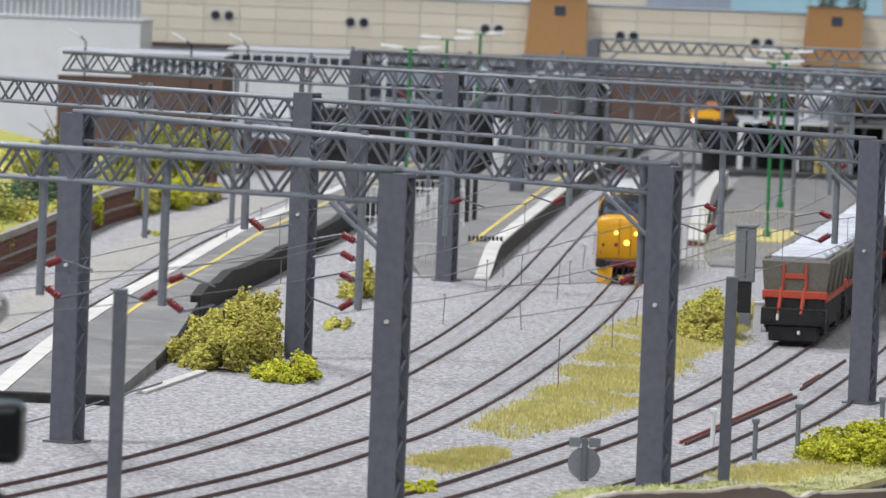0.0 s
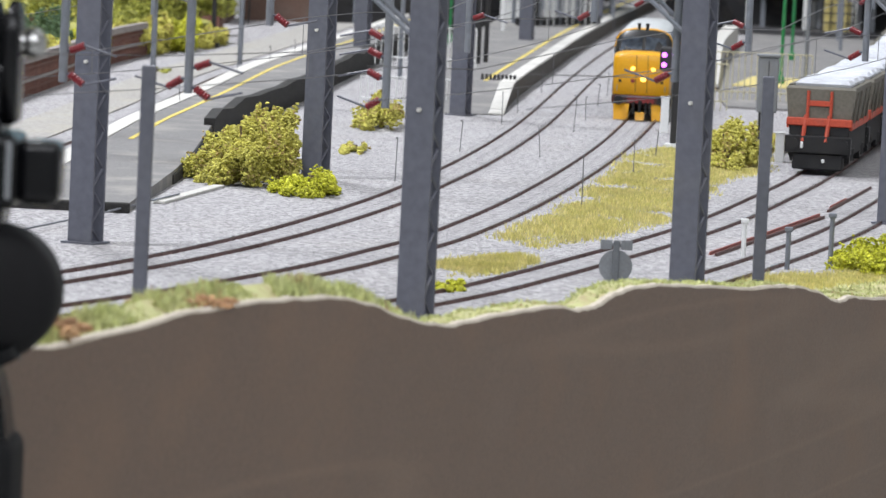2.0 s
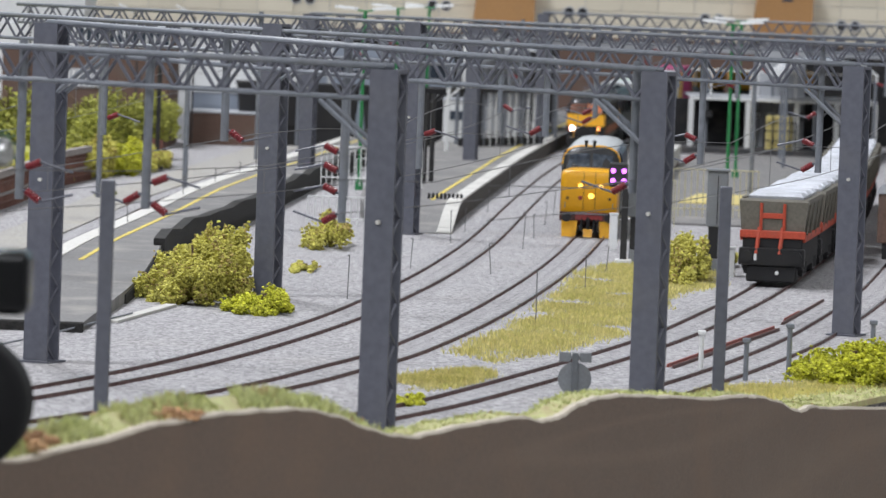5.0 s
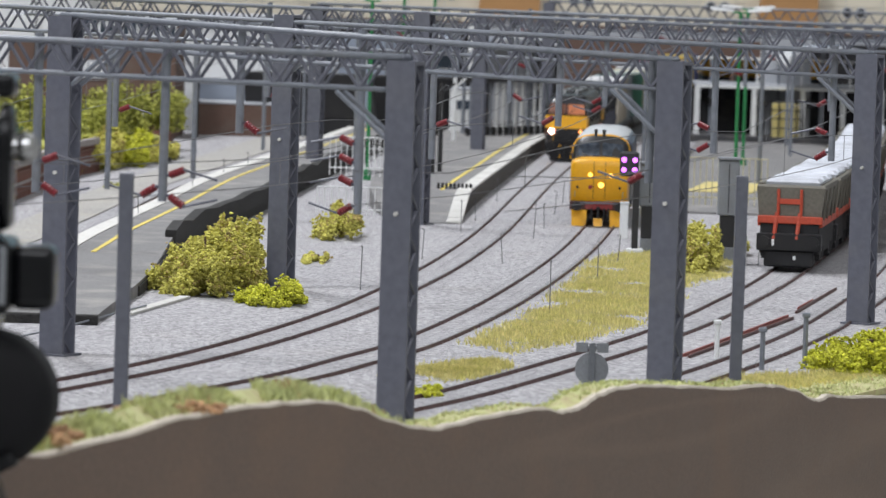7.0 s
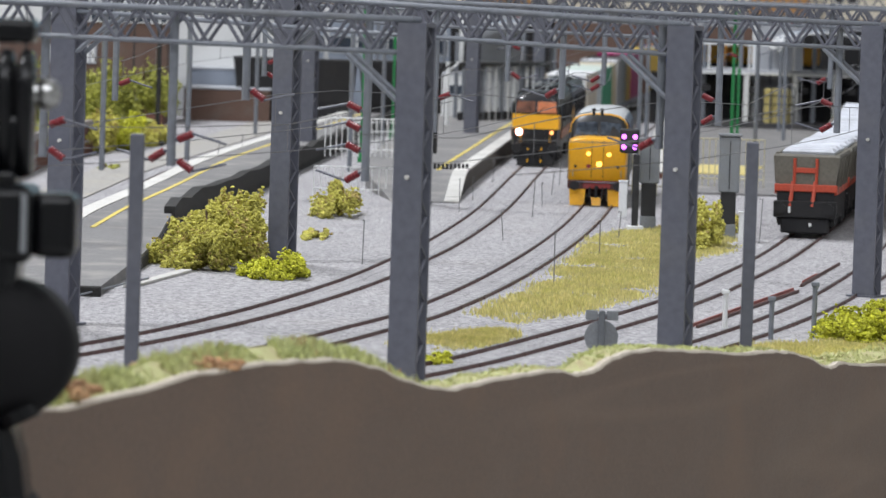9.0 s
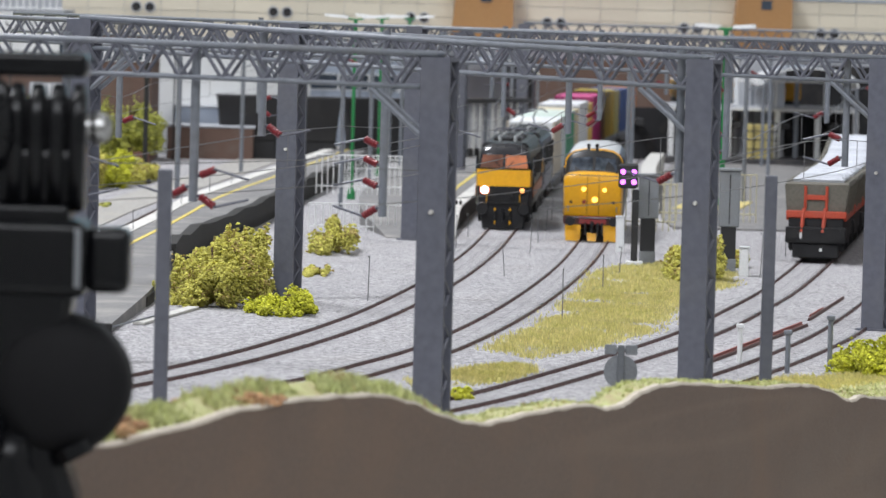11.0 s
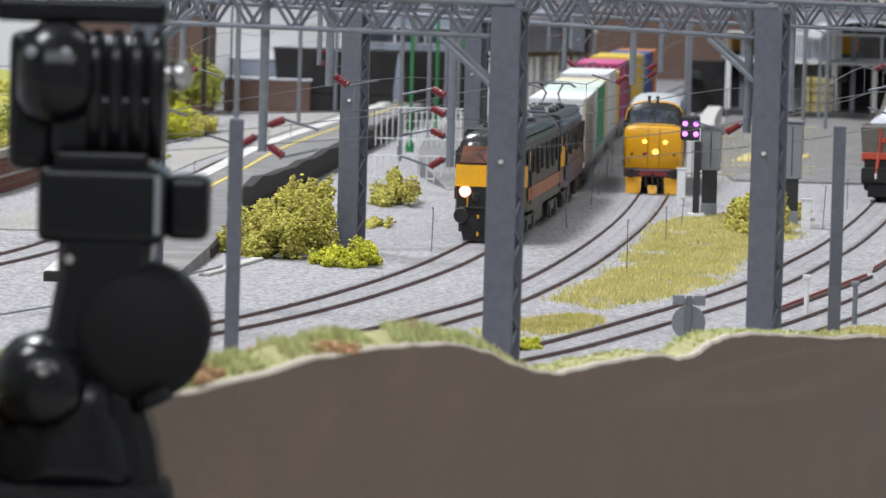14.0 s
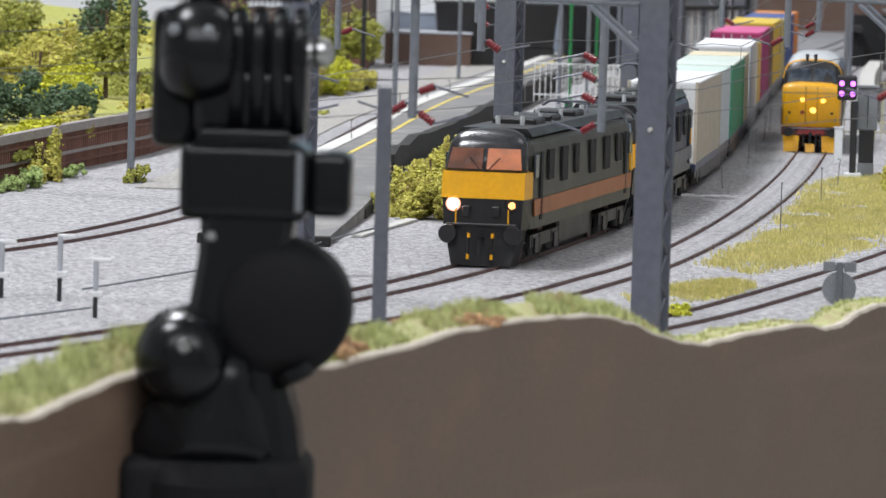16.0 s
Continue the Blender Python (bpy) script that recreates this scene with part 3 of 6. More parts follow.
def build_fence():
    pts = [(-338, 2180), (-321, 2332), (-304, 2495), (-281, 2685), (-268, 3012), (-262, 3313), (-249, 3476)]
    f = curve(pts)
    t = thing("lineside_fence", 0, 0, 0, 0, "rust-brown slatted boundary fence with a pale capping rail", "fence")
    proto = None
    y = 2180
    k = 0
    while y < 3470 and k < 290:
        m = mm(f(y), y, 0, 0, 0, 90 - math.degrees(math.atan(slope(f, y))))
        if proto is None:
            proto = part("slat", bbox(-1.6, 1.6, -0.6, 0.6, -1, 20.2, 0.2), M_FENCE, t)
            proto.matrix_basis = m
        else:
            again("slat", proto, t, m)
        y += 4.6
        k += 1
    ys = [2180 + 40 * k for k in range(33)]
    part("backing", loft([[(f(y) - 1.6, y, -1), (f(y) - 0.7, y, -1), (f(y) - 0.7, y, 20), (f(y) - 1.6, y, 20)] for y in ys]), M_CAB_PALE, t, "pale grey backing sheet")
    part("handrail", loft([[(f(y) + 0.7, y, 9), (f(y) + 1.7, y, 9), (f(y) + 1.7, y, 10.6), (f(y) + 0.7, y, 10.6)] for y in ys]), M_CAB_PALE, t, "pale grey mid rail")
    for z in (4, 16.5):
        part("fence_rail", loft([[(f(y) + 0.5, y, z), (f(y) + 1.4, y, z), (f(y) + 1.4, y, z + 1.2), (f(y) + 0.5, y, z + 1.2)] for y in ys]), M_FENCE, t)
    part("capping", loft([[(f(y) - 2.6, y, 20.2), (f(y) + 1.9, y, 20.2), (f(y) + 1.9, y, 24.5), (f(y) - 2.6, y, 24.5)] for y in ys]), M_CAB_PALE, t, "weathered pale grey capping")
    # the earth bank behind it
    secs = []
    for y in [2080 + 60 * k for k in range(30)]:
        a = f(y) - 3
        secs.append([(a, y, -2), (a, y, 14), (a - 30, y, 20), (a - 80, y, 24 + 4 * math.sin(y * 0.01)), (a - 180, y, 48), (a - 420, y, 70), (a - 420, y, -2)])
    part("bank", loft(secs), M_TURF, None, "grassy embankment behind the boundary fence", kind="structure")


M_TURF = mat("turf", (0.42, 0.41, 0.1), (0.27, 0.29, 0.06), grain=4, stain=40, rough=0.95, bump=0.9, wear=0.4, dirt=(0.34, 0.27, 0.13))
M_LEAF = mat("yellow_green_foliage", (0.6, 0.56, 0.12), (0.36, 0.335, 0.07), grain=2, stain=14, rough=0.9, bump=0.3, wear=0.3, dirt=(0.2, 0.18, 0.04), island=0.3)
M_LEAF2 = mat("lime_foliage", (0.55, 0.54, 0.04), (0.36, 0.38, 0.025), grain=3, stain=14, rough=0.9, bump=0.3, wear=0.1, island=0.4)
M_WEED = mat("pale_green_weed", (0.36, 0.45, 0.16), (0.22, 0.3, 0.09), grain=3, stain=14, rough=0.9, bump=0.3, wear=0.1, island=0.4)
M_LEAF3 = mat("dark_foliage", (0.1, 0.16, 0.08), (0.05, 0.09, 0.045), grain=3, stain=14, rough=0.9, bump=0.3, wear=0.15, island=0.4)
M_LEAF4 = mat("olive_foliage", (0.38, 0.38, 0.08), (0.23, 0.25, 0.05), grain=3, stain=14, rough=0.9, bump=0.3, wear=0.15, island=0.45)
M_RUST = mat("russet_foliage", (0.4, 0.31, 0.1), (0.26, 0.19, 0.06), grain=2, stain=14, rough=0.9, bump=0.3, wear=0.15, island=0.4)
M_GRASS = mat("static_grass", (0.74, 0.64, 0.28), (0.5, 0.48, 0.13), grain=6, stain=30, rough=0.9, bump=0, wear=0.35, dirt=(0.45, 0.4, 0.2), island=0.3)
M_STEM = mat("stem", (0.12, 0.08, 0.05), rough=0.9, wear=0.2)


def scatter(name, material, parent, pts, size, seed, jitter=0.5, kind=""):
    """Small irregular lumps of foam foliage, one at each point."""
    rnd = random.Random(seed)
    verts, faces = [], []
    base = [(0, 0, 1), (0.94, 0, 0.33), (-0.47, 0.82, 0.33), (-0.47, -0.82, 0.33), (0.3, 0.5, -0.6), (-0.6, 0, -0.5), (0.3, -0.5, -0.6)]
    tri = [(0, 1, 2), (0, 2, 3), (0, 3, 1), (1, 4, 2), (2, 5, 3), (3, 6, 1), (4, 5, 2), (5, 6, 3), (6, 4, 1), (4, 6, 5)]
    for p in pts:
        s = size * rnd.uniform(1 - jitter, 1 + jitter)
        q = Euler((rnd.uniform(0, 6), rnd.uniform(0, 6), rnd.uniform(0, 6))).to_matrix()
        o = len(verts)
        for b in base:
            v = q @ Vector(b) * s * rnd.uniform(0.6, 1.35)
            verts.append(((p[0] + v.x) * U, (p[1] + v.y) * U, (p[2] + v.z * 0.85) * U))
        faces += [(o + a, o + b, o + c) for a, b, c in tri]
    me = bpy.data.meshes.new(name)
    me.from_pydata(verts, [], faces)
    me.materials.append(material)
    ob = new(name, me)
    ob.parent = parent
    return tagged(ob, kind=kind)


def clumps(rnd, n, rx, ry, h, lobes):
    """Points on a handful of lobes, thin inside, thick at the skin."""
    out = []
    centres = []
    for _ in range(lobes):
        a, q = rnd.uniform(0, 6.28), math.sqrt(rnd.random()) * 0.92
        high = 0.62 + 0.38 * math.cos(a - 0.5) * q
        centres.append((math.cos(a) * q * rx, math.sin(a) * q * ry, h * rnd.uniform(0.08, 0.82) * (1 - 0.3 * q) * high, rnd.uniform(0.1, 0.24) * min(1.0, (44 / lobes) ** 0.3)))
    for _ in range(n):
        cx, cy, cz, s = rnd.choice(centres)
        d = Vector((rnd.gauss(0, 1), rnd.gauss(0, 1), rnd.gauss(0, 1))).normalized() * rnd.uniform(0.55, 1.08)
        k = 1 + 0.75 * noise.noise(Vector((cx * 0.11 + d.x * 1.7, cy * 0.05 + d.y * 1.7, cz * 0.1 + d.z * 1.7)))
        p = (cx + d.x * s * rx * k, cy + d.y * s * ry * k, cz + d.z * s * h * 0.85 * k)
        if p[2] > 0.2:
            out.append(p)
    return out


def bush(x, y, rx, ry, h, material, seed, label, n=900, size=1.5, lobes=14, z=0):
    rnd = random.Random(seed)
    t = thing("bush", x, y, z, 0, label, "bush", "bushes")
    part("stem", rods([((0, 0, -0.5), (rnd.uniform(-3, 3), rnd.uniform(-3, 3), h * 0.5)) for _ in range(4)], 0.5, 5), M_STEM, t)
    pts = clumps(rnd, n, rx, ry, h, lobes)
    scatter("foliage", material, t, pts, size, seed)
    if material == M_LEAF:
        rust = [p for p in pts if noise.noise(Vector((p[0] * 0.12, p[1] * 0.06, p[2] * 0.12 + seed))) > 0.12]
        scatter("brown_growth", M_RUST, t, [(p[0] + rnd.gauss(0, 0.7), p[1] + rnd.gauss(0, 0.7), p[2] + 0.3) for p in rust[::2]], size * 0.9, seed + 1)
    return t


def tree(x, y, z, h, r, material, seed, label):
    rnd = random.Random(seed)
    t = thing("tree", x, y, z, 0, label, "tree", "trees")
    bm = bmesh.new()
    rod(bm, (0, 0, -2), (rnd.uniform(-2, 2), 0, h * 0.75), 1.8, 8, 0.5)
    for _ in range(9):
        a = rnd.uniform(0, 6.28)
        z0 = h * rnd.uniform(0.3, 0.65)
        rod(bm, (0, 0, z0), (math.cos(a) * r * 0.7, math.sin(a) * r * 0.7, z0 + h * rnd.uniform(0.1, 0.3)), 0.6, 5, 0.2)
    part("trunk", bm, M_STEM, t)
    pts = [(p[0], p[1], p[2] + h * 0.25) for p in clumps(rnd, 2600, r, r, h * 0.8, 60)]
    scatter("crown", material, t, pts, 1.35, seed)
    return t


def grass(name, poly, n, seed, hgt, material, label, z=0.0):
    """Tufts of upright fibres within a polygon, thinning out at its rim."""
    rnd = random.Random(seed)
    xs, ys = [p[0] for p in poly], [p[1] for p in poly]

    def inside(x, y):
        c = False
        for (xa, ya), (xb, yb) in zip(poly, poly[1:] + poly[:1]):
            if (ya > y) != (yb > y) and x < (xb - xa) * (y - ya) / (yb - ya) + xa:
                c = not c
        return c

    verts, faces = [], []
    made = 0
    while made < n:
        x, y = rnd.uniform(min(xs), max(xs)), rnd.uniform(min(ys), max(ys))
        x2, y2 = x + rnd.gauss(0, 3), y + rnd.gauss(0, 6)
        if not inside(x, y):
            continue
        dens = noise.noise(Vector((x2 * 0.05, y2 * 0.025, seed))) * 0.95 + 0.58
        made += 1
        if rnd.random() > dens:
            continue
        for _ in range(2):
            a = rnd.uniform(0, 6.28)
            h = hgt * rnd.uniform(0.5, 1.25) * (0.6 + 0.5 * dens)
            lx, ly = rnd.gauss(0, 0.5) * h * 0.5, rnd.gauss(0, 0.5) * h * 0.5
            w = rnd.uniform(0.2, 0.42)
            o = len(verts)
            verts += [((x2 + math.cos(a) * w) * U, (y2 + math.sin(a) * w) * U, (z - 0.2) * U), ((x2 - math.cos(a) * w) * U, (y2 - math.sin(a) * w) * U, (z - 0.2) * U), ((x2 + lx) * U, (y2 + ly) * U, (z + h) * U)]
            faces.append((o, o + 1, o + 2))
            x2 += rnd.gauss(0, 0.8)
            y2 += rnd.gauss(0, 0.8)
    me = bpy.data.meshes.new(name)
    me.from_pydata(verts, [], faces)
    me.materials.append(material)
    return tagged(new(name, me), label, "grass", kind="stuff")


def build_plants():
    yl = "yellow-green foam bush growing on the ballast"
    bush(-108, 2228, 28, 60, 50, M_LEAF, 1, "large yellow-green bush against the platform end", 19000, 0.85, 110)
    bush(-75, 2155, 16, 30, 17, M_LEAF2, 2, "low bright lime bush at the foot of a mast", 5200, 0.72, 60)
    bush(-60, 2720, 14, 60, 30, M_LEAF, 3, yl, 3000, 0.95, 34)
    bush(-66, 2480, 7, 40, 7, M_LEAF, 33, yl, 900, 1.0, 24)
    bush(170, 1880, 27, 32, 26, M_LEAF2, 4, "dense lime-green bush beside the far siding", 10000, 0.75, 70)
    bush(130, 2520, 15, 60, 34, M_LEAF, 5, yl, 5600, 0.95, 44)
    bush(165, 2660, 7, 25, 16, M_LEAF, 55, yl, 900, 1.1, 24)
    bush(-6, 1712, 9, 14, 5, M_LEAF2, 6, "low lime tuft near the fascia", 700, 0.8, 20)
    bush(-262, 2395, 7, 12, 15, M_LEAF4, 7, "small green weed at the foot of a pole", 900, 0.8, 14)
    bush(-312, 2318, 12, 44, 13, M_WEED, 9, "pale green weeds along the foot of the fence", 2600, 0.9, 30)
    bush(-298, 2420, 9, 30, 9, M_WEED, 10, "pale green weeds along the foot of the fence", 1500, 0.8, 20)
    bush(-308, 2385, 9, 26, 34, M_LEAF, 12, "yellow-green bush hanging over the boundary fence", 2600, 0.95, 26)
    bush(-222, 3220, 9, 30, 6, M_LEAF4, 8, "low green weeds on the stony path", 260, 1.2, 7)
    rnd = random.Random(11)
    spots = [(-300, 2560, 22, 60, 26, M_LEAF), (-315, 2450, 16, 40, 24, M_LEAF2), (-345, 2330, 22, 40, 20, M_LEAF), (-330, 2640, 22, 50, 40, M_LEAF3), (-355, 2560, 26, 60, 44, M_LEAF3), (-375, 2420, 26, 60, 36, M_LEAF4),
             (-290, 2800, 24, 60, 34, M_LEAF), (-282, 3050, 26, 70, 40, M_LEAF), (-272, 3260, 24, 70, 38, M_LEAF2), (-262, 3480, 22, 60, 34, M_LEAF), (-320, 3000, 30, 70, 44, M_LEAF4), (-310, 3250, 30, 70, 48, M_LEAF3), (-290, 3520, 30, 70, 46, M_LEAF4),
             (-225, 3720, 18, 60, 20, M_LEAF), (-345, 2760, 30, 60, 40, M_LEAF2), (-400, 2650, 34, 60, 46, M_LEAF), (-372, 2900, 34, 60, 46, M_LEAF), (-420, 2840, 34, 60, 50, M_LEAF2), (-450, 2700, 34, 60, 50, M_LEAF3), (-385, 3050, 34, 70, 50, M_LEAF), (-430, 3150, 36, 70, 56, M_LEAF4), (-470, 2950, 36, 70, 60, M_LEAF), (-256, 3520, 22, 50, 42, M_LEAF), (-236, 3580, 18, 50, 40, M_LEAF2), (-222, 3660, 12, 40, 24, M_LEAF), (-262, 3400, 18, 50, 40, M_LEAF), (-335, 2240, 14, 30, 12, M_LEAF4), (-322, 2380, 10, 30, 8, M_LEAF4)]
    fence_x = curve([(-338, 2180), (-321, 2332), (-304, 2495), (-281, 2685), (-268, 3012), (-262, 3313), (-249, 3476)])
    for k, (x, y, rx, ry, h, m) in enumerate(spots):
        if y < 3470 and h > 15:
            x = min(x, fence_x(y) - 0.85 * rx - (0 if m == M_LEAF2 else 4))
        lab = {M_LEAF: "yellow-green foam bush on the bank behind the fence", M_LEAF2: "bright lime bush spilling over the boundary fence", M_LEAF3: "dark green shrub on the bank behind the fence", M_LEAF4: "olive green shrub on the bank behind the fence"}[m]
        bush(x, y, rx, ry, h, m, 20 + k, lab, 4200, 1.25, 52, z=max(0, min(40, (-275 - x) * 0.25)))
    for k, (x, y, h, r, m) in enumerate([(-330, 2900, 80, 20, M_LEAF4), (-300, 3350, 84, 32, M_LEAF4), (-268, 3650, 76, 28, M_LEAF4), (-405, 2780, 80, 22, M_LEAF), (-360, 3150, 84, 30, M_LEAF3), (-440, 2950, 90, 34, M_LEAF4), (-228, 3900, 60, 18, M_LEAF4), (-252, 3620, 82, 24, M_LEAF4), (-232, 3760, 80, 22, M_LEAF4), (-390, 2380, 62, 15, M_LEAF), (-372, 2520, 62, 14, M_LEAF4)]):
        tree(x, y, max(0, min(40, (-275 - x) * 0.25)), h, r, m, 60 + k, "spindly olive-green tree with sparse foliage on the bank")
    rb = random.Random(31)
    pts = []
    for _ in range(9000):
        y, q = rb.uniform(2150, 3700), rb.random() ** 1.4
        a = -0.00006 * (y - 2180) ** 2 * 0 - 338 + (y - 2180) * 0.068 - 6
        x = a - 170 * q
        z = 3 + 45 * q if q < 1 else 48
        if noise.noise(Vector((x * 0.03, y * 0.012, 2))) > -0.15:
            pts.append((x, y, z))
    tagged(scatter("bank_scrub", M_LEAF, None, pts, 2.2, 8, kind="stuff"), "yellow-green scrub covering the bank behind the fence", "scrub")
    gl = "patch of dry yellow-green static grass between the tracks"
    grass("grass_patch", [(-14, 1765), (12, 1790), (26, 1850), (18, 1872), (-2, 1835), (-18, 1790)], 6500, 5, 2.2, M_GRASS, gl)
    grass("grass_patch", [(13, 1958), (30, 1916), (58, 2000), (86, 2098), (120, 2380), (150, 2487), (156, 2660), (112, 2670), (84, 2574), (62, 2330), (42, 2150)], 42000, 6, 2.3, M_GRASS, gl)
    grass("grass_patch", [(104, 1800), (130, 1790), (200, 1890), (230, 2010), (200, 1990), (150, 1865), (120, 1840)], 12000, 7, 2.1, M_GRASS, gl)
    verge_grass()


def verge_grass():
    """Turf fibres along the raised verge behind the fascia."""
    rnd = random.Random(77)
    prof = sorted(BOARD)
    for nm, material, n, lab in (("verge_grass", M_VERGE1, 42000, "short green turf along the top of the fascia"), ("verge_weeds", M_VERGE2, 3600, "dry russet weeds along the top of the fascia")):
        verts, faces = [], []
        for _ in range(n):
            s, o = rnd.uniform(-620, 480), abs(rnd.gauss(0, 11)) + 3.5
            if noise.noise(Vector((s * 0.02, o * 0.02, 3 if n > 5000 else 9))) < (-0.3 if n > 5000 else 0.12):
                continue
            if s > -20 and rnd.random() > 0.4:
                continue
            i = max(k for k, p in enumerate(prof) if p[0] <= s)
            zb = max(prof[i][1], 0.5)
            up = 4.2 if s < -300 else 3.2 if s < -30 else 0.4
            z = zb - 0.6 + up * min(1, (o - 3.4) / 5.6) if o < 14 else max(0, (zb * 0.9 + up * 0.6) * (1 - (o - 14) / 18))
            x, y = on_board(s, o)
            h = rnd.uniform(1.0, 3.6) * (1.5 if s < -280 else 1.0 if s < -20 else 0.42) * (1 if noise.noise(Vector((s * 0.05, 0, 5))) > -0.1 else 0.5)
            a, w = rnd.uniform(0, 6.28), rnd.uniform(0.4, 0.9)
            k = len(verts)
            verts += [((x + math.cos(a) * w) * U, (y + math.sin(a) * w) * U, (z - 0.4) * U), ((x - math.cos(a) * w) * U, (y - math.sin(a) * w) * U, (z - 0.4) * U), ((x + rnd.gauss(0, 0.8)) * U, (y + rnd.gauss(0, 0.8)) * U, (z + h) * U)]
            faces.append((k, k + 1, k + 2))
        me = bpy.data.meshes.new(nm)
        me.from_pydata(verts, [], faces)
        me.materials.append(material)
        tagged(new(nm, me), lab, "grass", kind="stuff")


M_VERGE1 = mat("verge_green", (0.56, 0.58, 0.28), (0.43, 0.47, 0.19), grain=5, stain=40, rough=0.9, bump=0, wear=0.5, dirt=(0.5, 0.42, 0.24), island=0.3)
M_VERGE2 = mat("verge_russet", (0.48, 0.27, 0.14), (0.3, 0.18, 0.1), grain=5, stain=30, rough=0.9, bump=0, wear=0.5, dirt=(0.3, 0.24, 0.1), island=0.3)


# ---- buildings ----
M_HOARD = mat("printed_orange", (0.7, 0.42, 0.2), (0.6, 0.34, 0.16), grain=8, stain=30, rough=0.6, bump=0, wear=0.5, dirt=(0.75, 0.6, 0.4))
M_HOARD2 = mat("printed_purple", (0.22, 0.16, 0.24), (0.16, 0.11, 0.17), grain=8, stain=20, rough=0.6, bump=0, wear=0.5, dirt=(0.4, 0.25, 0.2))
def windows(parent, x0, x1, y, z0, z1, n, name="window"):
    w = (x1 - x0) / n
    pf = pp = None
    for k in range(n):
        m = mm(x0 + w * k, y, z0)
        if pf is None:
            bm = bmesh.new()
            h = z1 - z0
            box(bm, 0, w, -0.8, 0.6, 0, 0.9), box(bm, 0, w, -0.8, 0.6, h - 0.9, h), box(bm, 0, 0.9, -0.8, 0.6, 0.9, h - 0.9), box(bm, w - 0.9, w, -0.8, 0.6, 0.9, h - 0.9)
            pf = part("window", bm, M_WHITE, parent)
            pf.matrix_basis = m
            bm = bmesh.new()
            box(bm, 0.9, w - 0.9, -0.3, 0.2, 0.9, h - 0.9)
            pp = part("pane", bm, M_GLASS, pf)
            cur = pf
        else:
            cur = again("window", pf, parent, m)
            again("pane", pp, cur, Matrix())


def build_wall():
    t = thing("overbridge_building", 0, 4630, 0, 0, "long cream panelled building over the tracks with round vents", "building")
    part("core", bbox(-355, 900, 1.2, 160, 104, 156, 0), M_GREYROOF, t)
    part("coping", bbox(-357, 901, -1.5, 8, 155.8, 158, 0.3), M_BLUEGREY, t)
    part("fascia_strip", bbox(-357, 901, -1.2, 6, 102.6, 104.6, 0.2), M_BROWN, t)
    pw, ph = 35, 12.7
    proto = None
    for r in range(4):
        for c in range(28):
            m = mm(-356 + pw * c, 0, 104.7 + ph * r)
            if proto is None:
                proto = part("panel", bbox(0.25, pw - 0.25, 0, 1.4, 0.25, ph - 0.25, 0.25), M_CREAM, t, "cream cladding panel")
                proto.matrix_basis = m
            else:
                again("panel", proto, t, m)
    ring = disc = None
    for k in range(8):
        for d in (-6.5, 6.5):
            m = mm(-268 + 131 * k + d, -0.1, 133 - 1.6 * k)
            if ring is None:
                bm = bmesh.new()
                rod(bm, (0, -0.9, 0), (0, 0.5, 0), 5.4, 20)
                ring = part("vent", bm, M_GREYROOF, t, "round louvred vent")
                bm = bmesh.new()
                rod(bm, (0, -1.1, 0), (0, -0.2, 0), 4.2, 20)
                disc = part("louvre", bm, M_DARK, ring)
                ring.matrix_basis = m
            else:
                again("louvre", disc, again("vent", ring, t, m), Matrix())
    part("soffit_beam", bbox(-356, 900, 4, 24, 94, 102, 0.4), M_GREYROOF, t)
    for x in (-350, 60, 330, 620):
        part("column", bbox(x - 5, x + 5, 30, 40, -1, 103, 0.4), M_GREYROOF, t)
    for x0, x1 in ((31, 85), (299, 350)):
        tw = thing("stair_tower", x0, 4596, 0, 0, "tan clad stair tower with one small window", "tower", "stair towers")
        w = x1 - x0
        part("shell", loft([[(-5, 0, 108), (w, 0, 108), (w, 33, 108), (-5, 33, 108)], [(0, 0, 163), (w, 0, 163), (w, 33, 163), (0, 33, 163)]]), M_TAN, tw)
        part("cap", bbox(-1, w + 1, -1, 33, 163, 164.5, 0.3), M_BROWN, tw)
        part("window", bbox(w * 0.42, w * 0.62, -0.6, 1, 146, 155, 0.3), M_GLASS, tw)
        part("shaft", bbox(4, w - 4, 6, 30, -1, 108, 0.3), M_GREYROOF, tw)
    return t


def house(name, x0, x1, y0, y1, h, wall, label, strip_z=None, n=0, parapet=None, railing_h=0):
    t = thing(name, x0, y0, 0, 0, label, "building")
    w = x1 - x0
    part("wall", bbox(0, w, 0, y1 - y0, -1, h, 0.5), wall, t)
    part("roof", bbox(-1.5, w + 1.5, -1.5, y1 - y0 + 1.5, h, h + 2, 0.4), M_GREYROOF, t)
    if parapet:
        part("parapet", bbox(-1, w + 1, -2.4, 2, h - parapet, h + 1.2, 0.4), M_WHITE, t)
    if n:
        windows(t, 2, w - 2, -2.6 if parapet else -0.9, strip_z[0], strip_z[1], n)
    if railing_h:
        part("roof_screen", bbox(2, w - 2, 12, 16, h + 2, h + railing_h, 0.3), M_GREYROOF, t)
        bm = bmesh.new()
        rod(bm, (0, 0, h + 2), (0, 0, h + railing_h), 0.9, 6)
        p = part("baluster", bm, M_WHITE, t)
        k = int(w / 6)
        for i in range(1, k):
            again("baluster", p, t, mm(w * i / k, 0, 0))
        for z in (h + 3, h + railing_h * 0.55, h + railing_h):
            part("rail", rods([((0, 0, z), (w, 0, z))], 0.7, 6), M_WHITE, t)
    return t


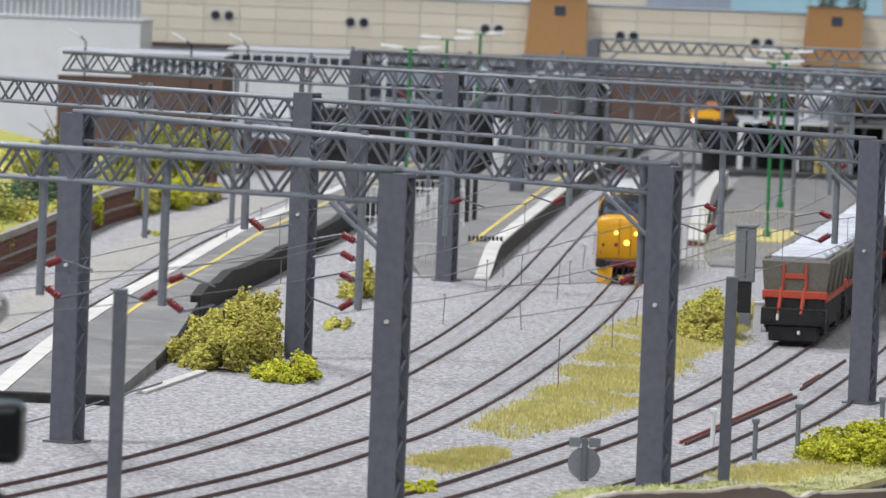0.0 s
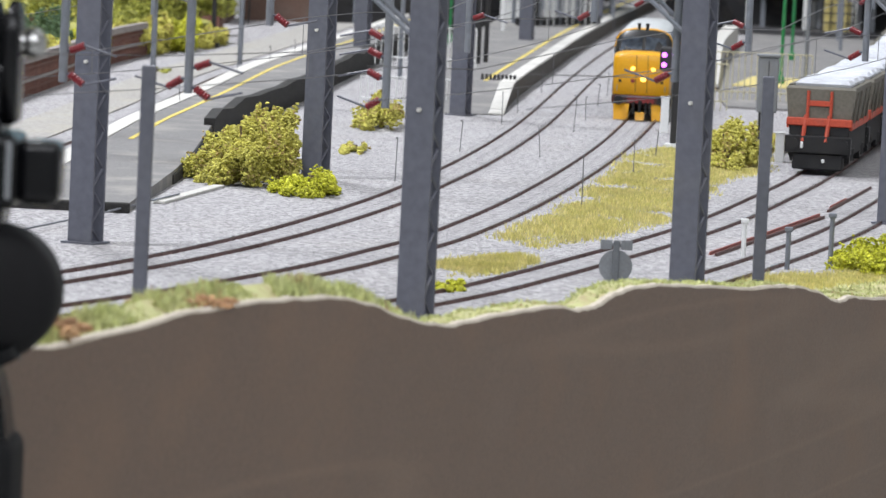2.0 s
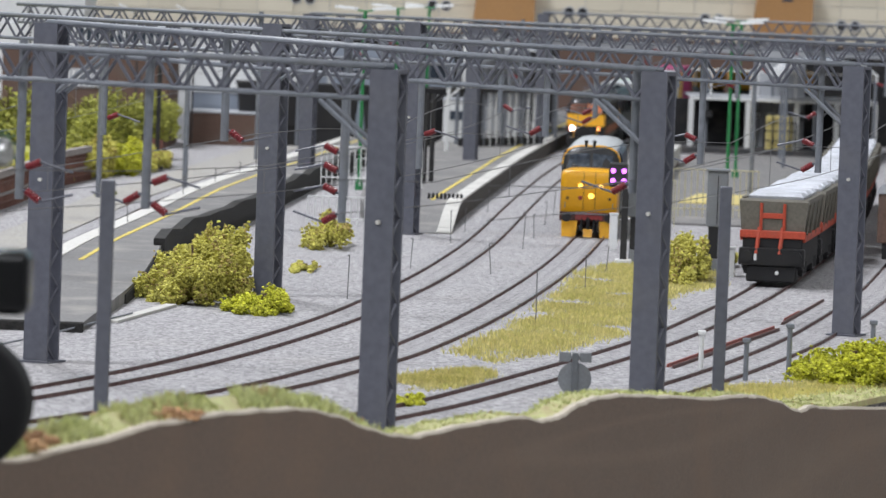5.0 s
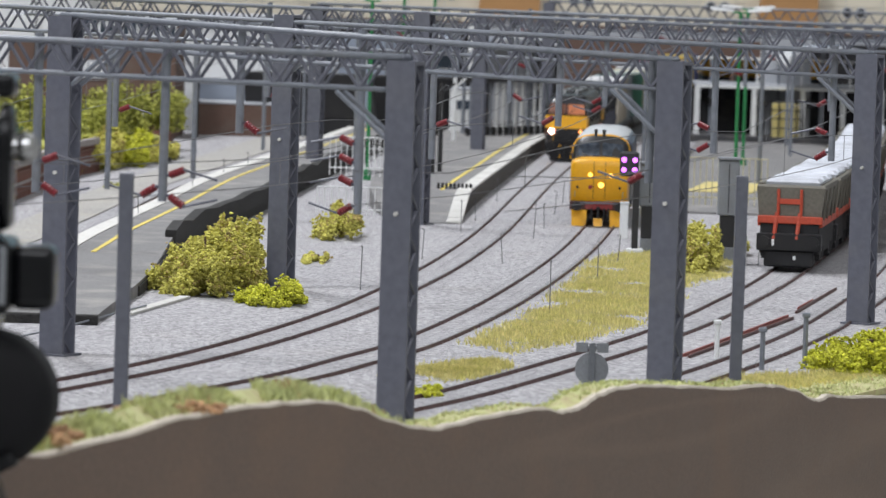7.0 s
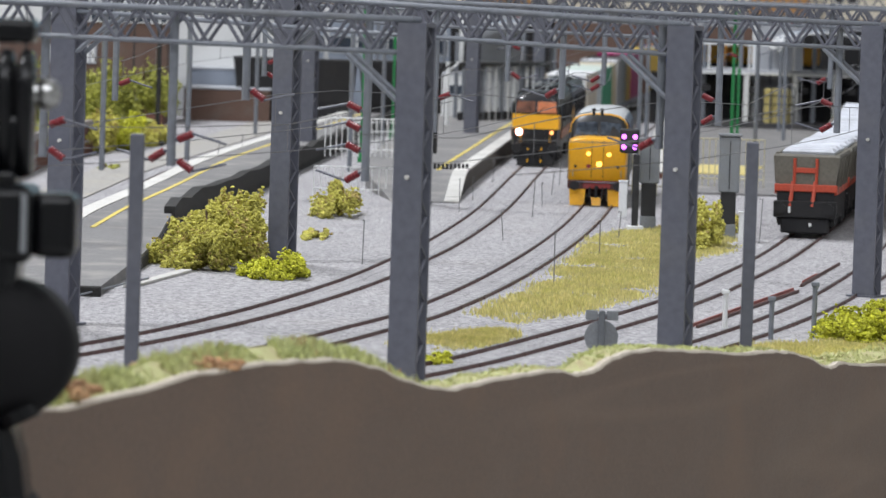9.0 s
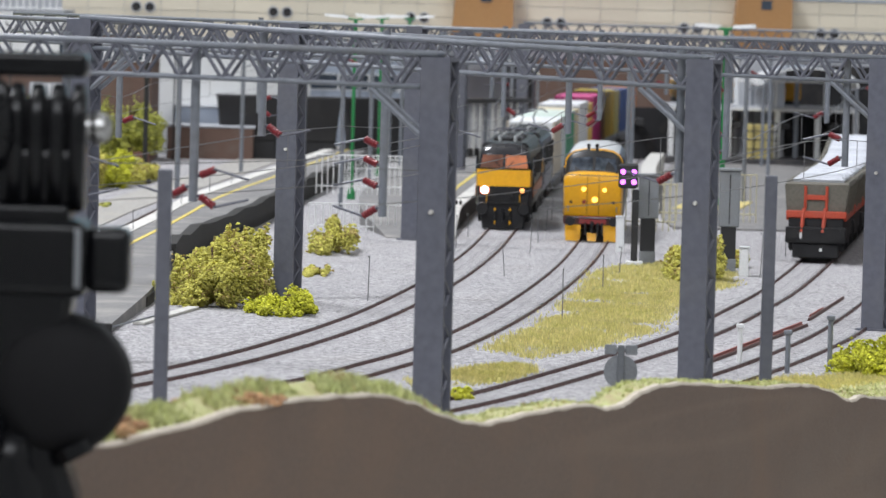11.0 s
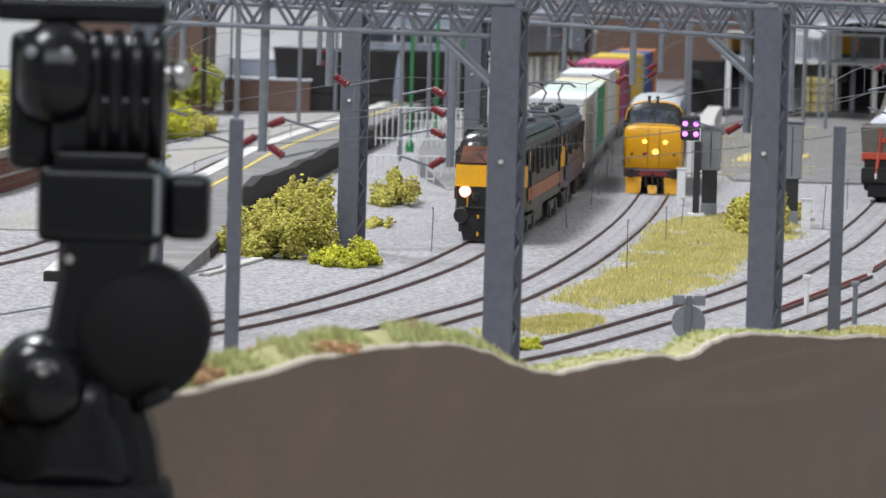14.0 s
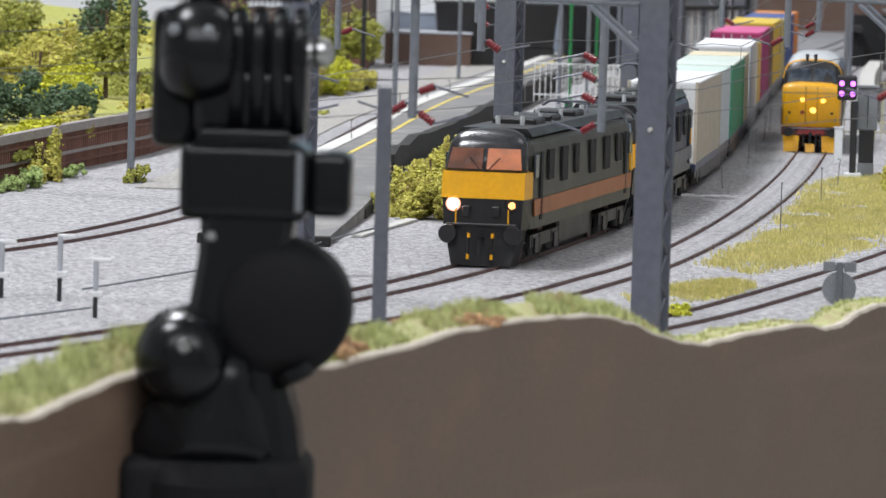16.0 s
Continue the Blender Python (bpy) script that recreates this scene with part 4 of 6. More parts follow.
def build_buildings():
    house("white_warehouse", -560, -330, 4420, 4560, 126, M_WHITE, "large white flat-roofed building with white roof railings", railing_h=46)
    b = house("brick_block", -379, -235, 4150, 4300, 102, M_BROWN, "dark brown brick block with a white parapet and window strip")
    part("parapet", bbox(-1, 64, -2.4, 3, 82, 103, 0.5), M_WHITE, b, "plain white parapet")
    windows(b, 64, 144, -1.2, 86, 102, 12)
    part("louvre_box", bbox(40, 84, -3, 2, 50, 66, 0.4), M_GREYROOF, b)
    for k in range(9):
        part("louvre", bbox(42 + 4.7 * k, 44.4 + 4.7 * k, -3.8, -2.6, 51, 65, 0.1), M_WHITE, b)
    house("white_block", -246, -120, 4380, 4560, 104, M_WHITE, "low white building with a strip of small windows", (92, 102), 12)
    house("grey_block", -140, 10, 4640, 4700, 88, M_BLUEGREY, "blue-grey clad block under the overbridge", (58, 74), 5)
    house("rear_block", 20, 700, 6000, 6040, 110, M_BROWN, "dark brown retaining building beyond the overbridge")
    house("office_block", -341, 43, 6060, 6200, 236, M_WHITE, "white office block with dark windows behind the overbridge", (169, 199), 11)
    house("white_hall", 43, 178, 6065, 6250, 246, M_CREAM, "plain cream hall wall behind the overbridge")
    house("blue_block", 178, 284, 6060, 6250, 240, M_BLUEGREY, "blue-grey block with a ribbon window", (176, 196), 9)
    house("kiosk", 2, 24, 4250, 4290, 48, M_WHITE, "pale grey platform kiosk with a dark doorway", (30, 40), 1)
    house("shed", -224, -160, 4345, 4450, 44, M_BLUEGREY, "pale blue-grey lineside shed with a flat roof", None, 0)
    house("grey_shed", -226, -150, 4280, 4340, 28, M_BROWN, "low brown lineside shed with a grey corrugated roof")
    house("brick_hut", -246, -222, 3870, 3920, 27, M_FENCE, "small red-brown hut with a pale flat roof")
    part("backscene", bbox(-1500, 1500, 6480, 6500, -30, 900, 0), M_SKY, None, "pale blue painted backscene behind the layout", kind="structure")
    for k, (x, y, h, r) in enumerate([(398, 6090, 262, 24), (438, 6100, 238, 20)]):
        tree(x, y, 0, h, r, M_LEAF3, 90 + k, "dark slender tree behind the overbridge")
    # sheets coloured near-black to give the shade below the overbridge
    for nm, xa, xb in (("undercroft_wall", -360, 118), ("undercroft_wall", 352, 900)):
        part(nm, bbox(xa, xb, 4960, 4970, -1, 106, 0.3), M_DARK, None, "near-black sheet for the shade under the overbridge", kind="structure")
    hd = house("colour_hoarding", 480, 628, 6080, 6110, 246, M_CREAM, "cream picture hoarding with orange and purple shapes behind the overbridge")
    part("orange_panel", bbox(4, 146, -3, -1, 204, 240, 0.4), M_HOARD, hd, "orange printed area")
    part("purple_panel", bbox(20, 70, -4.5, -2.8, 180, 204, 0.4), M_HOARD2, hd, "dull purple printed area")


def canopy_station():
    """Dark goods shed with white trims and yellow machinery, beside the hoppers."""
    t = thing("goods_canopy", 262, 4560, 0, 0, "dark goods canopy with white edge beam and posts", "canopy")
    part("edge_beam", bbox(-28, 150, -3, 3, 50.5, 53.2, 0.3), M_WHITE, t)
    part("roof_deck", bbox(-28, 150, 0, 120, 53.2, 55, 0.3), M_GREYROOF, t)
    for x in (-26, 28, 74, 112, 148):
        part("post", bbox(x - 2.5, x + 2.5, -2.4, 2.4, -1, 51, 0.3), M_WHITE, t)
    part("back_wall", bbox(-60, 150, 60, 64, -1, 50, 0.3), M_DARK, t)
    for k in range(5):
        part("side_beam", bbox(-60 + 46 * k, -52 + 46 * k, -1, 60, 34, 40, 0.3), M_BLACKP, t)
    # near-black floor block under and before the canopy
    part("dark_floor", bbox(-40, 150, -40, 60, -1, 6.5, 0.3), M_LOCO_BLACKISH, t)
    for k, x in enumerate((-8, 30, 72, 118)):
        part("fence_post", bbox(x - 1, x + 1, -1, 1, 55, 80, 0.2), M_WHITE, t)
    part("top_rail", bbox(-28, 150, -0.8, 0.8, 78, 80, 0.2), M_WHITE, t)
    c = thing("machine_cage", 304, 4530, 0, 0, "yellow machinery inside a black cage under the canopy", "machine")
    part("block", bbox(3, 27, 6, 26, 0, 38, 1), M_YELLOWGRID, c)
    for x in (0, 8, 16, 24, 30):
        part("cage_bar", rods([((x, 2, 0), (x, 2, 40))], 0.8, 6), M_BLACKP, c)
    for z in (6, 15, 24, 32, 40):
        part("cage_rail", rods([((0, 2, z), (30, 2, z))], 0.7, 6), M_BLACKP, c)
    for k, (x, m) in enumerate(((250, M_AMBER), (285, M_AMBER), (318, M_GREEN), (345, M_AMBER))):
        w = thing("parked_wagon", x, 4740, 0, 0, "colourful parked engineering wagon behind the canopy", "wagon", "parked wagons")
        part("body", bbox(0, 28, 0, 100, 58, 76, 2), m, w)
        part("frame", bbox(1, 27, 2, 98, 52, 58, 0.6), M_BLACKP, w)
        part("underframe", bbox(4, 24, 4, 96, -1, 52, 0.6), M_DARK, w)


def lamp(x, y, h, two=True, rz=0, material=None, label="green platform lamp with two flat white heads"):
    t = thing("platform_lamp", x, y, 0, rz, label, "lamp", "platform lamps")
    part("post", rods([((0, 0, -1), (0, 0, h))], 1.3, 8), material or M_GREEN, t)
    part("base", lathe([(3, 0), (2.8, 6), (1.6, 8), (0, 8)], 10), material or M_GREEN, t)
    for s in (-1, 1) if two else (1,):
        part("arm", rods([((0, 0, h - 0.5), (s * 6, 0, h + 0.3))], 0.7, 6), material or M_GREEN, t)
        part("head", loft([[(s * (5 + 17 * u), dy * (1 - 0.5 * abs(2 * u - 1) ** 3), h + 0.2 + dz + 1.2 * u) for dy, dz in ((-3, 0), (3, 0), (2.4, 2.2), (-2.4, 2.2))] for u in (0, 0.15, 0.5, 0.85, 1)]), M_WHITE, t, "flat white lamp head")
    return t


def build_lamps():
    lamp(-56, 3463, 129), lamp(-38, 3969, 129), lamp(-14, 4330, 129), lamp(209, 3472, 129), lamp(243, 3940, 129)
    gl = "slim black lamp post with a bent pale head"
    for x, y, h in ((-466, 4330, 128), (-355, 4140, 122), (-262, 4130, 122), (-217, 4200, 122)):
        t = thing("street_lamp", x, y, 0, 0, gl, "lamp", "street lamps")
        part("post", rods([((0, 0, -1), (0, 0, h - 10)), ((0, 0, h - 10), (-6, 0, h - 4))], 0.8, 6), M_BLACKP, t)
        part("head", bbox(-19, -5, -1.4, 1.4, -1, 0.8, 0.3), M_WHITE, t).matrix_basis = mm(0, 0, h - 8, 0, 28, 0)
    t = thing("signal_post", -215, 3680, 0, 0, "black lineside post on a square base", "post")
    part("shaft", rods([((0, 0, -1), (0, 0, 92))], 1.8, 8), M_BLACKP, t)
    part("base", bbox(-5, 5, -5, 5, -1, 3, 0.4), M_BLACKP, t)
    for x, y, h in ((-223, 3180, 104), (-268, 2430, 124), (-178, 3400, 110)):
        t = thing("catenary_pole", x, y, 0, 0, "slim grey catenary pole beside the running line", "pole", "catenary poles")
        part("shaft", rods([((0, 0, -1), (0, 0, h))], 1.9, 8), M_STEEL2, t)
        part("cap", lathe([(2.2, h - 1), (2.2, h + 0.6), (0, h + 1.2)], 8), M_STEEL2, t)


M_LOCO_BLACKISH = mat("near_black_floor", (0.05, 0.05, 0.055), rough=0.7, wear=0.4)
M_PALISADE = mat("cream_palisade", (0.56, 0.52, 0.34), (0.42, 0.39, 0.26), stain=12, rough=0.7, wear=0.35)
M_AMBER = mat("amber_paint", (0.72, 0.36, 0.02), (0.62, 0.3, 0.015), stain=20, rough=0.45, wear=0.2)
build_platform_left()
build_platform_mid()
build_platform_right()
build_fence()
build_plants()
build_wall()
build_buildings()
canopy_station()
build_lamps()
railing(-78, 2960, 62, 17, 3, "white metal railing on the platform ramp", M_WHITE)
railing(-78, 3250, 68, 26, 3, "tall white metal railing across the platform", M_WHITE, 3.6, z=12)
railing(150, 3215, 66, 33, 6, "tall cream palisade railing beside the yellow walkway", M_PALISADE, 4.0)
railing(118, 3080, 36, 30, 8, "tall cream palisade railing beside the second track", M_PALISADE, 4.0)
railing(-60, 3560, 50, 19, 40, "white metal railing on the island platform", M_WHITE)
railing(-70, 3780, 60, 19, 20, "white metal railing on the island platform", M_WHITE)
railing(30, 4330, 90, 40, 60, "tall white railing along the island platform", M_WHITE, 6)


# ---- rolling stock ----
M_NOSE = mat("warning_yellow", (0.84, 0.42, 0.006), (0.75, 0.36, 0.005), grain=2, stain=16, rough=0.38, bump=0.04, wear=0.18, dirt=(0.35, 0.2, 0.05))
M_ROOFGREY = mat("loco_roof_grey", (0.5, 0.52, 0.53), (0.42, 0.44, 0.45), grain=2, stain=14, rough=0.6, wear=0.35, dirt=(0.24, 0.23, 0.22))
M_LOCODARK = mat("loco_black", (0.011, 0.011, 0.013), (0.007, 0.007, 0.008), grain=1.5, stain=12, rough=0.4, bump=0.1, wear=0.3, dirt=(0.035, 0.03, 0.026))
M_LOCOBLUE = mat("loco_navy", (0.03, 0.04, 0.085), (0.022, 0.03, 0.065), grain=2, stain=16, rough=0.35, bump=0.05, wear=0.2)
M_LOCOGREY = mat("loco_grey", (0.055, 0.055, 0.043), (0.037, 0.037, 0.031), grain=2, stain=18, rough=0.45, bump=0.05, wear=0.3)
M_ORANGE = mat("orange_band", (0.38, 0.12, 0.035), (0.29, 0.09, 0.028), stain=14, rough=0.45, wear=0.2)
M_BEAM = mat("bufferbeam_red", (0.3, 0.03, 0.03), (0.22, 0.025, 0.025), stain=8, rough=0.6, wear=0.35)
M_BEAMDARK = mat("dirty_maroon", (0.09, 0.025, 0.022), (0.05, 0.018, 0.016), stain=6, rough=0.6, wear=0.4)
M_SCREEN = mat("cab_glass", (0.04, 0.05, 0.07), (0.22, 0.27, 0.34), grain=6, stain=10, rough=0.08, bump=0, wear=0.2)
M_CABGLOW = mat("lit_cab_glass", (0.62, 0.24, 0.12), (0.36, 0.15, 0.09), grain=5, stain=9, rough=0.12, bump=0, wear=0.25, emit=0.3)
M_CABDIM = mat("dim_cab_glass", (0.34, 0.15, 0.1), (0.13, 0.07, 0.055), grain=5, stain=9, rough=0.1, bump=0, wear=0.3, emit=0.1)
M_GLOSSROOF = mat("gloss_black_roof", (0.03, 0.03, 0.034), (0.018, 0.018, 0.021), grain=2, stain=9, rough=0.22, bump=0.05, wear=0.5, dirt=(0.075, 0.07, 0.066))
M_LAMPY = mat("lit_marker_lamp", (1.0, 0.6, 0.1), (1.0, 0.6, 0.1), rough=0.3, bump=0, wear=0, emit=2.6)
M_LAMPW = mat("lit_head_lamp", (1.0, 0.86, 0.76), (1.0, 0.86, 0.76), rough=0.3, bump=0, wear=0, emit=16)
M_LAMPO = mat("lit_orange_lamp", (1.0, 0.34, 0.1), (1.0, 0.34, 0.1), rough=0.3, bump=0, wear=0, emit=3)
# the headlight's bloom, painted as a glowing reddish disc
M_HALO = mat("headlight_halo", (1.0, 0.36, 0.24), (1.0, 0.36, 0.24), rough=0.3, bump=0, wear=0, emit=1.6)
M_HOP = mat("hopper_grey", (0.135, 0.124, 0.1), (0.095, 0.088, 0.07), grain=1.5, stain=12, rough=0.7, bump=0.15, wear=0.45, dirt=(0.14, 0.13, 0.115))
M_HOPRED = mat("hopper_red", (0.5, 0.07, 0.03), (0.34, 0.045, 0.022), stain=8, rough=0.6, wear=0.3)
M_COVER = mat("hopper_cover", (0.62, 0.64, 0.7), (0.5, 0.52, 0.57), grain=2, stain=8, rough=0.5, wear=0.45, dirt=(0.22, 0.22, 0.23), rnd=0.12)


def hoop(y, w, z0, z1, arch, n=9, inset=0.0, wtop=None):
    """A body section: flat floor, upright sides, arched top."""
    wt = w if wtop is None else wtop
    pts = [(-w, y, z0), (w, y, z0)]
    for k in range(n + 1):
        a = math.pi * k / n
        c, s = math.cos(a), math.sin(a)
        pts.append((wt * math.copysign(abs(c) ** 0.6, c), y, z1 - arch + arch * s**0.8))
    return pts


def lens(parent, x, y, z, r, material, name="marker_lamp", label=""):
    bm = bmesh.new()
    rod(bm, (x, y, z), (x, y - 0.7, z), r, 14, r * 0.8)
    return part(name, bm, material, parent, label)


def buffers(parent, y, z, dx=13, material=None):
    for s in (-1, 1):
        bm = bmesh.new()
        rod(bm, (s * dx, y + 4, z), (s * dx, y - 3.2, z), 1.5, 10)
        rod(bm, (s * dx, y - 3.2, z), (s * dx, y - 4.2, z), 3.0, 14)
        part("buffer", bm, material or M_LOCODARK, parent)


def bogie(parent, y, axles, pitch=30, w=15, wheel_r=6.6):
    bm = bmesh.new()
    ln = pitch * (axles - 1) + 22
    for s in (-1, 1):
        box(bm, s * w - 1, s * w + 1, y - ln / 2, y + ln / 2, 6, 11)
        for k in range(axles):
            yy = y + (k - (axles - 1) / 2) * pitch
            box(bm, s * w - 1.4, s * w + 1.8, yy - 4, yy + 4, 3.5, 9.5)
            rod(bm, (s * w, yy - 8, 3), (s * w, yy - 8, 11), 1.4, 8)
            rod(bm, (s * w, yy + 8, 3), (s * w, yy + 8, 11), 1.4, 8)
    b = part("bogie", bm, M_LOCODARK, parent)
    for k in range(axles):
        yy = y + (k - (axles - 1) / 2) * pitch
        bm = bmesh.new()
        for s in (-1, 1):
            rod(bm, (s * 8.0, yy, wheel_r), (s * 10, yy, wheel_r), wheel_r, 18)
        rod(bm, (-10, yy, wheel_r), (10, yy, wheel_r), 1.3, 8)
        part("wheelset", bm, M_RAIL, b)
    return b


def build_diesel():
    """Parked nose-fronted diesel on the second track."""
    y0 = 2910
    t = thing("diesel_locomotive", line_b(y0) - 1.0, y0, 1.5, -math.degrees(math.atan(slope(line_b, 3040))), "parked yellow-nosed diesel locomotive with a pale grey roof", "locomotive")
    t.scale = (1, 1, 0.925)
    nose = part("nose", loft([hoop(0, 15.6, 15.5, 41.5, 4.5), hoop(0.8, 16.9, 15, 42.8, 5), hoop(3, 17.3, 15, 43.2, 5), hoop(20, 18, 15, 44, 5)]), M_NOSE, t, "yellow warning panel nose", smooth=True)
    bm = bmesh.new()
    for x in (-3.4, 3.6):
        box(bm, x - 0.14, x + 0.14, -0.25, 0.3, 17, 41.5)
    box(bm, -16.2, 16.2, 0.4, 0.75, 27.4, 27.7)
    part("door_seam", bm, M_DARK, nose)
    lens(nose, -5.4, -0.1, 32.6, 1.35, M_LAMPY), lens(nose, 7.0, -0.1, 32.4, 1.35, M_LAMPY), lens(nose, 1.2, -0.1, 26, 1.8, M_LAMPY, "headlight")
    lens(nose, -13, 0.3, 24.3, 1.0, M_DARK, "lamp_socket"), lens(nose, -5.2, 0.1, 24.6, 1.4, M_BEAM, "tail_lamp"), lens(nose, 12.5, 0.3, 24.3, 1.0, M_DARK, "lamp_socket")
    part("handrail", rods([((-14.5, -0.6, 18), (-14.5, -0.6, 22)), ((14.5, -0.6, 18), (14.5, -0.6, 22))], 0.3, 6), M_CHROME, nose)
    cab = part("cab", loft([hoop(19, 17.4, 15, 44, 5), hoop(27, 18.4, 15, 56.5, 12, wtop=16.8), hoop(29, 18.6, 15, 57.5, 12, wtop=17.4), hoop(48, 18.8, 15, 58, 12, wtop=17.8)]), M_LOCODARK, t, "black cab surround", smooth=True)
    for s in (-1, 1):
        bm = bmesh.new()
        vs = [bm.verts.new(p) for p in ((s * 1.0, 18.9, 44.6), (s * 14.5, 20.0, 44.2), (s * 13.0, 24.8, 52), (s * 1.0, 24.0, 53))]
        bm.faces.new(vs if s > 0 else vs[::-1])
        bmesh.ops.solidify(bm, geom=bm.faces[:], thickness=0.5)
        part("windscreen", bm, M_SCREEN, cab, "cab windscreen")
    part("roof_rim", loft([[(x * 1.012, y + dy, z + 0.4 if z > 30 else z) for x, y, z in hoop(30, 18.6, 45, 57.9, 12.2, wtop=17.6)] for dy in (0, 3.5)]), M_NOSE, cab, "yellow rim behind the cab roof", smooth=True)
    part("roof", loft([[(x, y, max(z, 47)) for x, y, z in hoop(y, 18.2, 47, 58.6, 11.5, wtop=17.4)] for y in (33.5, 36, 120, 228)]), M_ROOFGREY, t, "weathered pale grey roof", smooth=True)
    part("body_side", loft([hoop(48, 18.7, 15, 57.6, 11), hoop(214, 18.7, 15, 57.6, 11)]), M_LOCOBLUE, t, smooth=False)
    part("rear_end", loft([hoop(214, 18.8, 15, 57.6, 12), hoop(234, 18.4, 15, 56, 12), hoop(243, 18, 15, 44, 5), hoop(261, 16, 15, 42, 5)]), M_NOSE, t, smooth=True)
    for x in (-3.5, 1.5):
        bm = bmesh.new()
        rod(bm, (x, 26, 57), (x, 26, 61), 0.9, 8)
        box(bm, x - 1.1, x + 1.1, 24.5, 27.5, 60, 61.6)
        part("horn", bm, M_LOCODARK, t)
    part("buffer_beam", bbox(-17.5, 17.5, -0.6, 3, 9.6, 15.4, 0.4), M_BEAMDARK, t, "dark maroon buffer beam")
    part("pipe_run", rods([((-15, -1.4, 14.2), (15, -1.4, 14.2))], 0.45, 6), M_STEEL2, t)
    part("beam_panel", bbox(-8, 8.5, -1.0, 0, 10.2, 15.0, 0.3), M_BEAM, t, "red buffer beam panel")
    buffers(t, -2.5, 12)
    bm = bmesh.new()
    rod(bm, (0, 0, 11), (0, -4, 10.4), 1.3, 8)
    rod(bm, (0, -4, 10.8), (0, -4, 4.5), 0.8, 8)
    for x in (-4, 3.5, 6):
        rod(bm, (x, -1.4, 11), (x, -2.4, 3), 0.6, 6)
    part("coupling", bm, M_DARK, t)
    for x0, x1 in ((-16.4, -6.6), (-3.2, 3.2), (6.6, 16.4)):
        w = part("valance", loft([[(x0, 0, 9.6 if abs(x0 + x1) > 5 else 4.5), (x1, 0, 9.6 if abs(x0 + x1) > 5 else 4.5), (x1, 2.5, 9.4 if abs(x0 + x1) > 5 else 4.4), (x0, 2.5, 9.4 if abs(x0 + x1) > 5 else 4.4)], [(x0 + 0.6, -1.4, -1.0), (x1 - 0.6, -1.4, -1.0), (x1 - 0.6, 1, -1.0), (x0 + 0.6, 1, -1.0)]]), M_NOSE, t, "yellow snow plough valance")
    for yy in (52, 208):
        bogie(t, yy, 3, 26)
    part("fuel_tank", bbox(-15, 15, 95, 165, 3.5, 14, 1.5), M_LOCODARK, t)
    return t


def pantograph(parent, y, up):
    h = 66 if up else 57.5
    head = bmesh.new()
    for dy in (-1.8, 1.8):
        for a, b in (((-11, h), (11, h)), ((-11, h), (-14, h - 2)), ((11, h), (14, h - 2))):
            rod(head, (a[0], y + 3 + dy, a[1]), (b[0], y + 3 + dy, b[1]), 0.55, 6)
    for x in (-7, 7):
        rod(head, (x, y + 1.2, h), (x, y + 4.8, h), 0.5, 6)
    p = part("pantograph", head, M_STEEL, parent, "dark grey pantograph")
    for s in (-1, 1):
        part("lower_arm", rods([((s * 6, y, 53), (s * 3.5, y + 14, (54 + h) / 2))], 0.55, 6), M_STEEL, p)
        part("upper_arm", rods([((s * 3.5, y + 14, (54 + h) / 2), (s * 7, y + 3, h))], 0.5, 6), M_STEEL, p)


